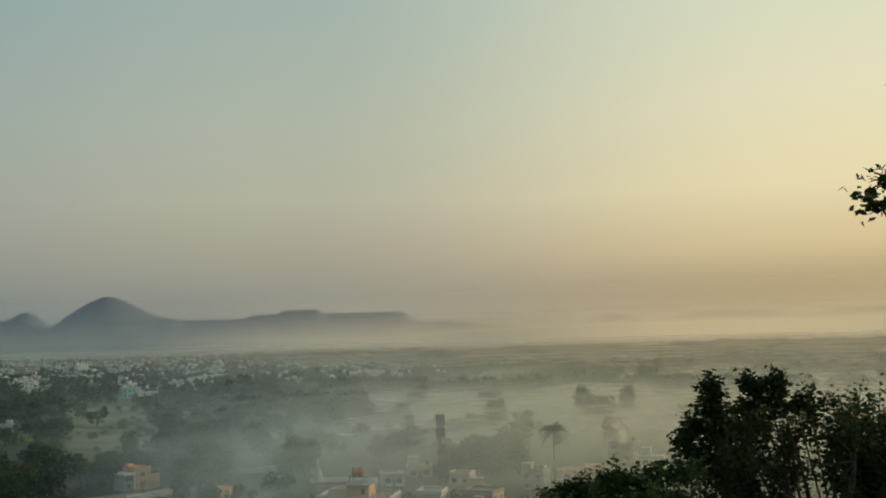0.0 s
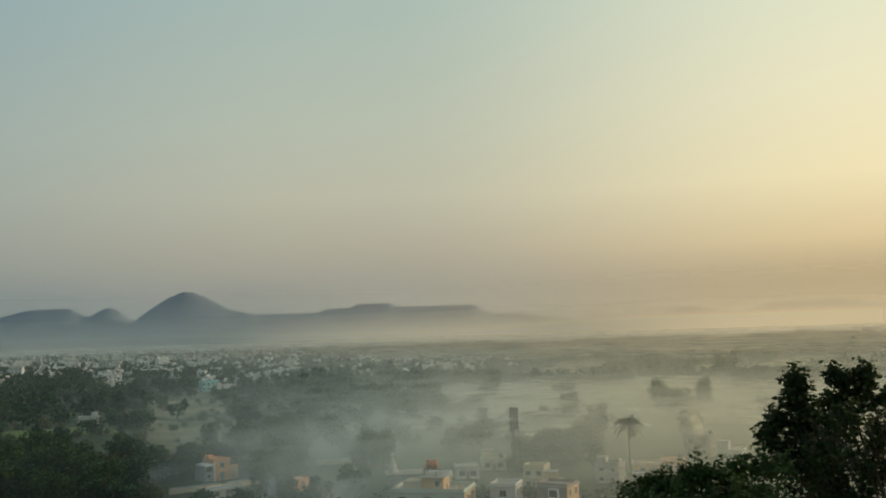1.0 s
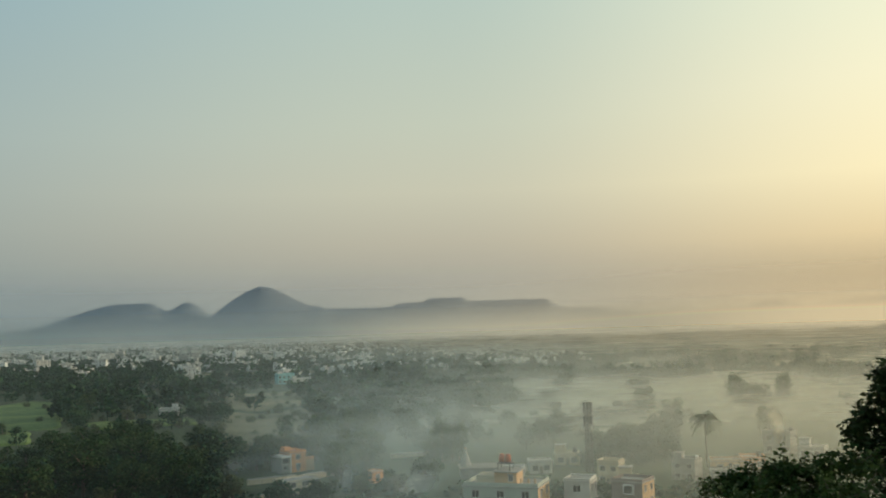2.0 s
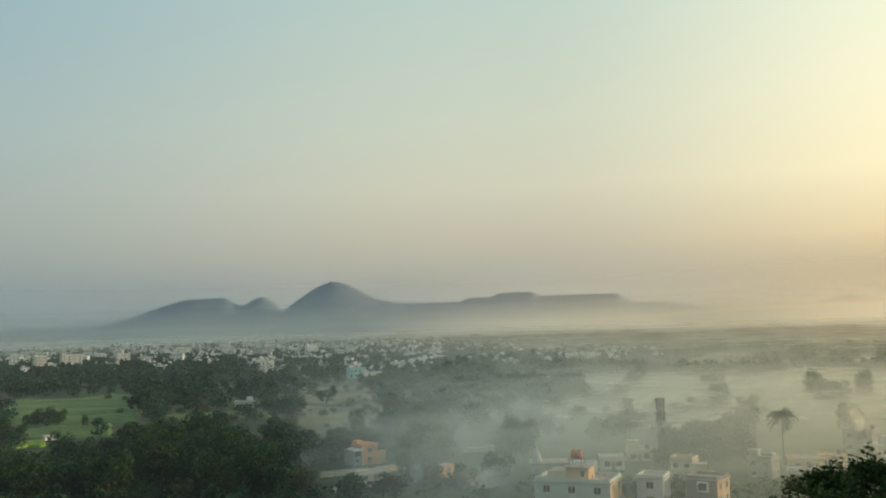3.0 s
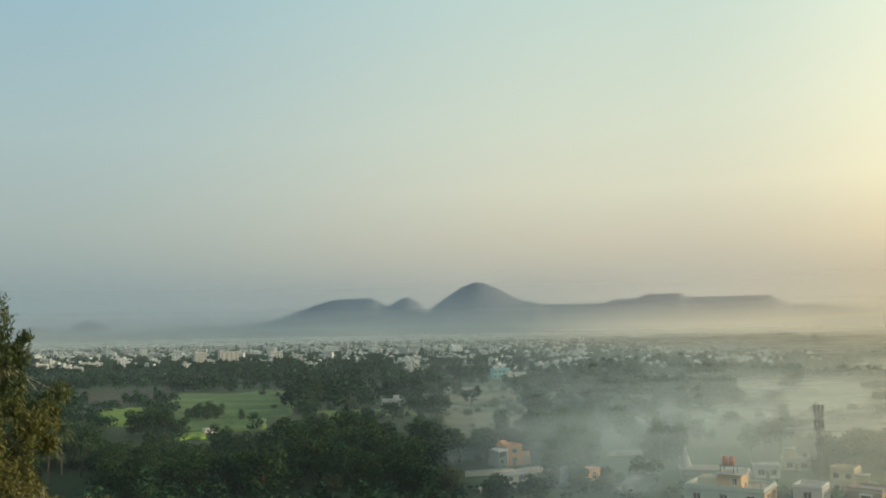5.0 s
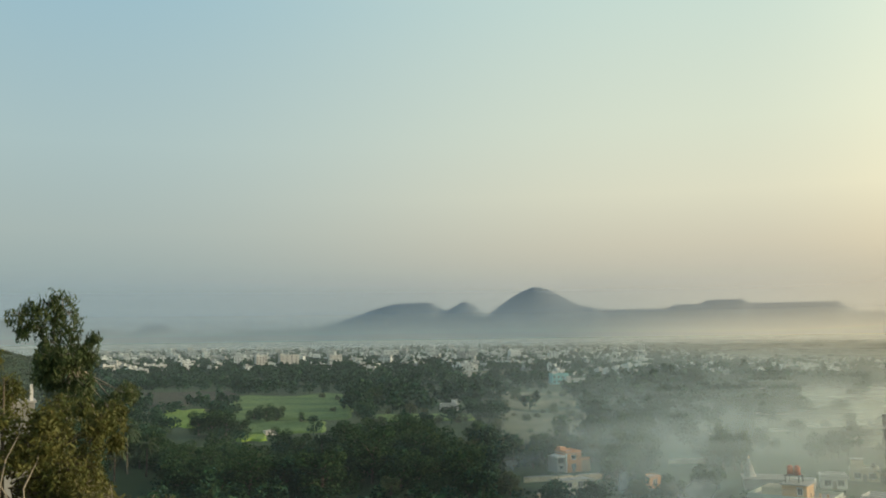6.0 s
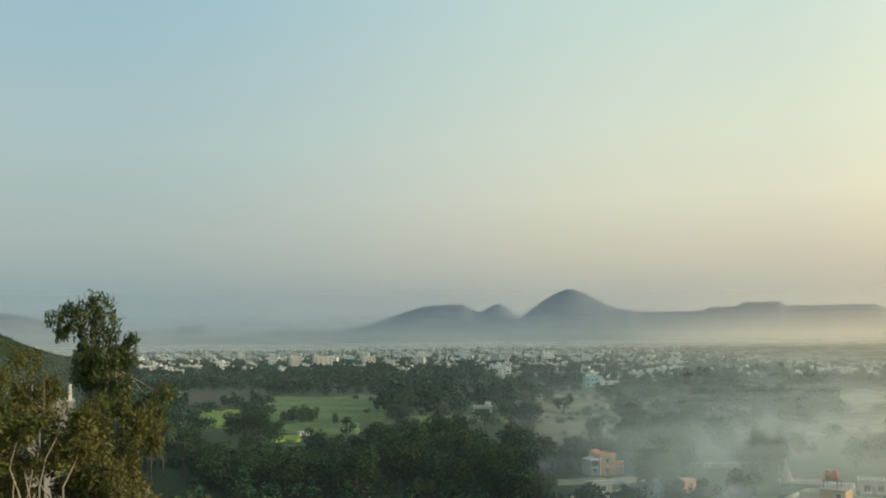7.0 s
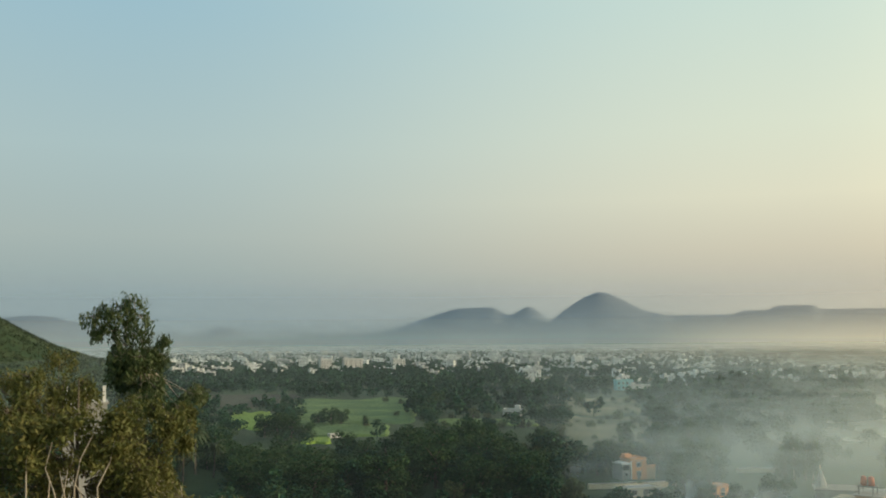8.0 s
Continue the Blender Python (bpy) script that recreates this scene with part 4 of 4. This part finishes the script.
# ---- close to the viewpoint ----
def spray_tree(name, base, sprays, leaf, material, bark, label, per, long=1.7, droop=0.0, stem=0.16, spread=(0.55, 0.55, 0.45), hub_at=0.3, strands=0):
    """A near tree: stem, limbs that fork into twigs, each twig set with single leaves. sprays: middles and sizes of the leafy sprays."""
    top = new(name)
    base = Vector(base)
    hub = Vector((sum(c[0] for c, _ in sprays) / len(sprays), sum(c[1] for c, _ in sprays) / len(sprays), base.z + hub_at * (max(c[2] for c, _ in sprays) - base.z)))
    crest = Vector((hub.x, hub.y, base.z + 0.9 * (max(c[2] for c, _ in sprays) - base.z)))
    pieces = [tube([base - Vector((0, 0, 1)), base.lerp(hub, 0.5) + Vector((0.2, 0.1, 0)), hub], [stem, stem * 0.85, stem * 0.65], 8)]
    pts = []
    pieces.append(tube([hub, hub.lerp(crest, 0.5) + Vector((0.25, -0.2, 0)), crest], [stem * 0.65, stem * 0.4, stem * 0.12], 6))
    for c, s in sprays:
        c = Vector(c)
        mid = hub.lerp(c, 0.55) + Vector((random.gauss(0, 0.3), random.gauss(0, 0.3), random.gauss(0.2, 0.2))) * s
        start = hub + Vector(((c.x - hub.x) * 0.25, (c.y - hub.y) * 0.25, max(0.0, c.z - hub.z) * random.uniform(0.2, 0.6)))
        mid = start.lerp(mid, 0.8)
        pieces.append(tube([start, mid, c], [stem * 0.22, stem * 0.15, stem * 0.08], 6))
        for _ in range(strands):  # hanging strings of narrow leaves
            d = Vector((random.gauss(0, 1), random.gauss(0, 1), random.gauss(0.5, 0.6))).normalized() * s * random.uniform(0.35, 1.0)
            e = c + d
            pieces.append(tube([c, c.lerp(e, 0.6) + Vector((0, 0, 0.08 * s)), e], [stem * 0.07, stem * 0.05, stem * 0.03], 3))
            fall = s * random.uniform(0.5, 1.1)
            drift = Vector((random.gauss(0, 0.15), random.gauss(0, 0.15), -1))
            for k in range(per):
                t = (k + random.random()) / per
                pts.append(tuple(e + drift * fall * t + Vector((random.gauss(0, 1), random.gauss(0, 1), random.gauss(0, 1))) * leaf * 1.1))
        for _ in range(0 if strands else 11):
            d = Vector((random.gauss(0, 1), random.gauss(0, 1), random.gauss(0.35 - droop, 0.8))).normalized() * s * random.uniform(0.5, 1.15)
            e = c + Vector((d.x * spread[0] * 2, d.y * spread[1] * 2, d.z * spread[2] * 2))
            q = c.lerp(e, 0.5) + Vector((random.gauss(0, .08), random.gauss(0, .08), random.gauss(0, .08))) * s
            pieces.append(tube([c, q, e], [stem * 0.12, stem * 0.07, stem * 0.03], 4))
            for _k in range(per):
                t = random.uniform(0.25, 1.05)
                p = c.lerp(q, t * 2) if t < 0.5 else q.lerp(e, t * 2 - 1)
                pts.append(tuple(p + Vector((random.gauss(0, 1), random.gauss(0, 1), random.gauss(0, 1) - droop)) * leaf * 1.1))
    v, f = joined(pieces)
    child("trunk", mesh_from("trunk", v, f, bark, True), top)
    v, f = leaves(pts, leaf, long, droop)
    child("crown", mesh_from("crown", v, f, material), top)
    return tagged(top, label, "tree")


def spot(az, elev, r):
    return tuple(polar(az, r, EYE + r * math.tan(radians(elev))))


def filled(n, az, elev, r, size):
    """Spots for sprays spread through a stretch of crown."""
    return [(spot(random.uniform(*az), random.uniform(*elev), random.uniform(*r)), random.uniform(*size)) for _ in range(n)]


# dark tree below the viewpoint in the east
b = polar(20, 20)
s = [(spot(15.2, -3.3, 19.5), 0.20), (spot(15.6, -4.0, 19.5), 0.24), (spot(15.0, -4.7, 19.5), 0.26), (spot(15.9, -5.0, 19.5), 0.24), (spot(17.5, -3.2, 20), 0.18), (spot(17.9, -3.9, 20), 0.26), (spot(18.9, -3.1, 20), 0.20), (spot(19.1, -3.9, 20), 0.28), (spot(18.6, -4.7, 20), 0.32), (spot(19.9, -4.5, 20), 0.3), (spot(17.4, -4.9, 20), 0.28), (spot(14.1, -5.8, 19.5), 0.26), (spot(13.6, -6.5, 19.5), 0.22), (spot(14.9, -5.9, 19.5), 0.32), (spot(14.4, -7.4, 19.5), 0.45), (spot(16.6, -5.6, 20), 0.45), (spot(18.0, -5.6, 20), 0.5), (spot(16.0, -6.3, 20), 0.5), (spot(17.2, -5.9, 20.4), 0.5), (spot(15.6, -6.9, 20), 0.5), (spot(20.6, -4.7, 20), 0.55), (spot(17.2, -6.6, 19), 0.7), (spot(22.4, -5.3, 20), 0.6)]
s += filled(46, (15.0, 31), (-10.5, -7.2), (18.5, 22), (0.6, 0.85))
s += filled(30, (19.0, 32), (-8.6, -5.8), (18.5, 22), (0.6, 0.8))
spray_tree("tree", (b.x, b.y, land_at(b.x, b.y)), s, 0.070, M_LEAF_BUSH, M_BARK, "dark leafy tree in shade below the viewpoint", 29, spread=(0.45, 0.45, 0.75))
b = polar(9, 17)
s = filled(34, (4.6, 14.5), (-13.0, -9.8), (16, 19), (0.5, 0.7))
s += [(spot(10.2, -8.9, 17.5), 0.42), (spot(12.3, -8.5, 18), 0.45), (spot(8.4, -9.3, 17.5), 0.4), (spot(6.6, -9.7, 17.5), 0.38), (spot(13.6, -8.3, 18), 0.5), (spot(9.3, -9.0, 17.5), 0.36), (spot(11.3, -8.8, 17.5), 0.4), (spot(7.4, -9.3, 17.5), 0.34)]
spray_tree("shrub", (b.x, b.y, land_at(b.x, b.y)), s, 0.056, M_LEAF_SHRUB, M_BARK, "low green leafy shrub below the viewpoint", 62)
# tree beside the viewpoint whose twigs hang into view
b = polar(44, 13)
s = [(spot(24.8, 6.4, 11.5), 0.26), (spot(25.4, 7.7, 11.5), 0.28), (spot(26.4, 10.6, 11.5), 0.28), (spot(29, 8, 12), 0.5), (spot(32, 11, 12.5), 0.6), (spot(34, 7, 12.5), 0.6), (spot(38, 14, 13), 0.8), (spot(44, 16, 13), 0.9), (spot(48, 12, 13.5), 0.9)]
spray_tree("tree", (b.x, b.y, land_at(b.x, b.y)), s, 0.075, M_LEAF_BUSH, M_BARK, "dark tree with overhanging twigs beside the viewpoint", 6)

# gum trees on the western slope
b = polar(-48.0, 40)
s = [(spot(-47.0, 2.1, 40), 0.6), (spot(-47.7, 1.75, 40), 0.55), (spot(-48.5, 1.45, 40), 0.5), (spot(-49.2, 1.3, 40), 0.5), (spot(-46.6, 1.3, 40), 0.55), (spot(-47.4, 0.9, 40), 0.65), (spot(-48.2, 0.5, 40), 0.6), (spot(-46.7, 0.2, 40), 0.55), (spot(-47.4, -0.3, 40), 0.6), (spot(-49.0, 0.5, 40), 0.35), (spot(-45.3, 0.0, 40), 0.32), (spot(-46.2, -0.6, 40), 0.5), (spot(-45.6, -0.9, 40), 0.35), (spot(-47.9, -0.9, 40), 0.4)]
s += filled(12, (-48.3, -45.4), (-2.7, -0.9), (39.5, 41), (0.4, 0.6))
s += filled(9, (-47.2, -45.6), (-4.6, -2.0), (39, 42), (0.5, 0.8)) + filled(7, (-45.4, -43.4), (-4.8, -3.0), (39, 42), (0.45, 0.7))
spray_tree("gum_tree", (b.x, b.y, land_at(b.x, b.y)), s, 0.062, M_LEAF_GREY, M_BARK_PALE, "tall gum tree with drooping leaves and pale limbs", 17, 3.6, 1.5, 0.11, hub_at=0.74, strands=15)
b = polar(-50.5, 34)
s = filled(74, (-56, -45.2), (-10.5, -3.6), (31, 37), (0.5, 0.85)) + filled(14, (-56, -49.4), (-3.4, -0.9), (33, 37), (0.5, 0.8)) + filled(7, (-46.0, -44.1), (-6.0, -3.5), (32, 35), (0.35, 0.5))
spray_tree("gum_tree", (b.x, b.y, land_at(b.x, b.y)), s, 0.060, M_LEAF_OLIVE, M_BARK, "spreading tree with olive-brown leaves and thin branches", 17, 3.2, 1.1, 0.13, strands=23)
b = polar(-44.5, 33)
s = filled(22, (-47.5, -42.0), (-11.5, -8.0), (31, 35), (0.55, 0.8)) + filled(4, (-42.5, -40.4), (-11.0, -9.4), (31, 34), (0.45, 0.6))
spray_tree("tree", (b.x, b.y, land_at(b.x, b.y)), s, 0.062, M_LEAF_OLIVE, M_BARK_PALE, "low olive-leaved tree lit by the morning sun", 16, 2.6, 0.8, 0.14, strands=24)

def bare_limb(parent, path, thick):
    pts = [Vector(p) + Vector((random.gauss(0, .13), random.gauss(0, .13), random.gauss(0, .08))) for p in path]
    v, f = tube(pts, [thick * (1 - 0.75 * k / (len(pts) - 1)) for k in range(len(pts))], 7)
    child("limb", mesh_from("limb", v, f, M_BARK_PALE, True), parent, "pale bare limb")


pale_tree = new("young_gum_tree")
for az0, lean in ((-50.9, -0.5), (-50.2, 0.7), (-51.8, -0.9), (-49.2, 1.2)):
    bare_limb(pale_tree, [spot(-50.6, -20, 30.8), spot(az0, -13, 30.6), spot(az0 + lean * 0.25, -9.6, 30.4), spot(az0 + lean * 0.2, -8.0, 30.4), spot(az0 + lean * 0.9, -6.4, 30.5), spot(az0 + lean * 1.1, -5.0, 30.6)], 0.045)
    bare_limb(pale_tree, [spot(az0 + lean * 0.25, -9.4, 30.4), spot(az0 - lean * 0.5, -8.3, 30.3), spot(az0 - lean * 0.8, -7.0, 30.4)], 0.035)
v, f = leaves(np.concatenate([clump_points(260, spot(random.uniform(-52.8, -47.8), random.uniform(-6.6, -3.8), 30.7), (0.55, 0.55, 0.5), 0.1) for _ in range(9)]), 0.10, 2.2, 0.7)
child("crown", mesh_from("crown", v, f, M_LEAF_OLIVE), pale_tree)
tagged(pale_tree, "young gum tree with pale forked stems and thin leaves", "tree")

# half-built house behind the gum trees, with bare columns
frame_house = new("unfinished_house")
part("wall", block(-2.6, -2.9, -2, 2.0, 3, 5.2, bevel=0.03), M_GREY, frame_house)
part("roof", block(-2.8, -3.1, 5.2, 2.2, 3.2, 5.4), M_ROOF, frame_house)
for sx in (-2.5, -1.4, -0.4, 1.5):
    part("column", block(sx, -2.9, 5.4, sx + 0.34, -2.5, 7.2), M_TRIM, frame_house, "bare white concrete column")
tagged(frame_house, "unfinished concrete house with bare columns on its roof", "house")
p = polar(-48.9, 118)
frame_house.matrix_basis = pose(p.x, p.y, 35.0 - 7.2, 0, 0, 50)
part("plinth", block(-2.6, -2.9, -16, 2.0, 3, -2), M_GREY, frame_house)
for az, r, z, mat, wd in ((-52.6, 120, 26.0, M_PEACH, 7), (-50.0, 118, 27.0, M_GREY, 5), (-46.0, 150, 26.0, M_WHITE, 5)):
    o = house("hut", "small hut with a sheet roof seen between branches", wd, 5, 1, mat, "hut", stair=False, windows=1, storey=2.6, parapet=0.05, group="huts on the slope")
    set_at(o, az, r, 10)

# ---- mist ----
AZ_MIST = np.linspace(-80, 60, 141)


def mist_layer(height, share, seed):
    """A level sheet of ground mist at one height: thin in the west, deepening eastwards and with distance. share: its part of the whole depth."""
    f_ = 1 - height / EYE
    rs = np.geomspace(120 * f_, 2640, 40)
    v = [tuple(polar(a, r, height)) for a in AZ_MIST for r in rs]
    n = len(rs)
    f = [(i * n + j, i * n + j + 1, (i + 1) * n + j + 1, (i + 1) * n + j) for i in range(len(AZ_MIST) - 1) for j in range(n - 1)]
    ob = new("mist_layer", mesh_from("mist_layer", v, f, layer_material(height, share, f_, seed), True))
    tagged(ob, "thin level layer of pale morning mist over the plain", "mist", "mist layers", "stuff")


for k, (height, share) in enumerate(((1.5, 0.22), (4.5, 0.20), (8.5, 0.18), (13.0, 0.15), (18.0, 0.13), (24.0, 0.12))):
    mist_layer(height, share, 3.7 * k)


def haze_bank(r, top, thick, colour, east, seed):
    """A tall bank of haze far out on the plain, thick at its foot and thinning out upwards."""
    v = [tuple(polar(a, r * (1 + 0.03 * noise.noise((a * 0.06, seed, 0))), h)) for a in AZ_MIST for h in (-1.0, top)]
    f = [(2 * i, 2 * i + 2, 2 * i + 3, 2 * i + 1) for i in range(len(AZ_MIST) - 1)]
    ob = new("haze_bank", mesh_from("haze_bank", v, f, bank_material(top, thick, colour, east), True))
    tagged(ob, "bank of pale haze standing far out on the plain", "mist", "mist layers", "stuff")


# west and east colours carry the bluish and the sun-warmed look of the air
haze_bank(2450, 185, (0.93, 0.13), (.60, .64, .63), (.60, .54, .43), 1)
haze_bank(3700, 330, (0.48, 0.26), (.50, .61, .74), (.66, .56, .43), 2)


def smoke_plume(az, r, base, tall, wide, lean, thick, colour, label):
    """A rising drift of wood smoke: one bulging sheet that widens and leans as it climbs, ragged at its rim."""
    rows, cols = 12, 14
    v = []
    p = polar(az, r, base)
    side, back = polar(az + 90, 1), polar(az, 1)
    for j in range(rows):
        t = j / (rows - 1)
        for k in range(cols):
            s_ = 2 * k / (cols - 1) - 1
            q = p + side * (s_ * wide * (0.45 + 0.55 * t) + lean * t * t) + back * (wide * 0.35 * s_ * s_) + Vector((0, 0, tall * t))
            v.append(tuple(q))
    f = [(j * cols + k, j * cols + k + 1, (j + 1) * cols + k + 1, (j + 1) * cols + k) for j in range(rows - 1) for k in range(cols - 1)]
    me = mesh_from("smoke_plume", v, f, smoke_material(thick, colour), True)
    uv = me.uv_layers.new(name="drift")
    for loop in me.loops:
        j, k = divmod(loop.vertex_index, cols)
        uv.data[loop.index].uv = (k / (cols - 1), j / (rows - 1))
    tagged(new("smoke_plume", me), label, "smoke", kind="stuff")


smoke_plume(10.3, 296, 2.0, 13.5, 5.0, -1.0, 0.80, (.80, .74, .58), "pale plume of smoke rising before a misty tree")
smoke_plume(-14.6, 236, 0.5, 9.0, 8.0, 2.0, 0.30, (.60, .70, .78), "blue drift of wood smoke between village trees")
smoke_plume(-10.5, 226, 0.5, 7.5, 16.0, 3.0, 0.42, (.62, .70, .76), "blue drift of wood smoke over the lane")
smoke_plume(-21.0, 262, 1.0, 8.0, 13.0, 5.0, 0.24, (.56, .68, .78), "faint blue wood smoke drifting along the grove")
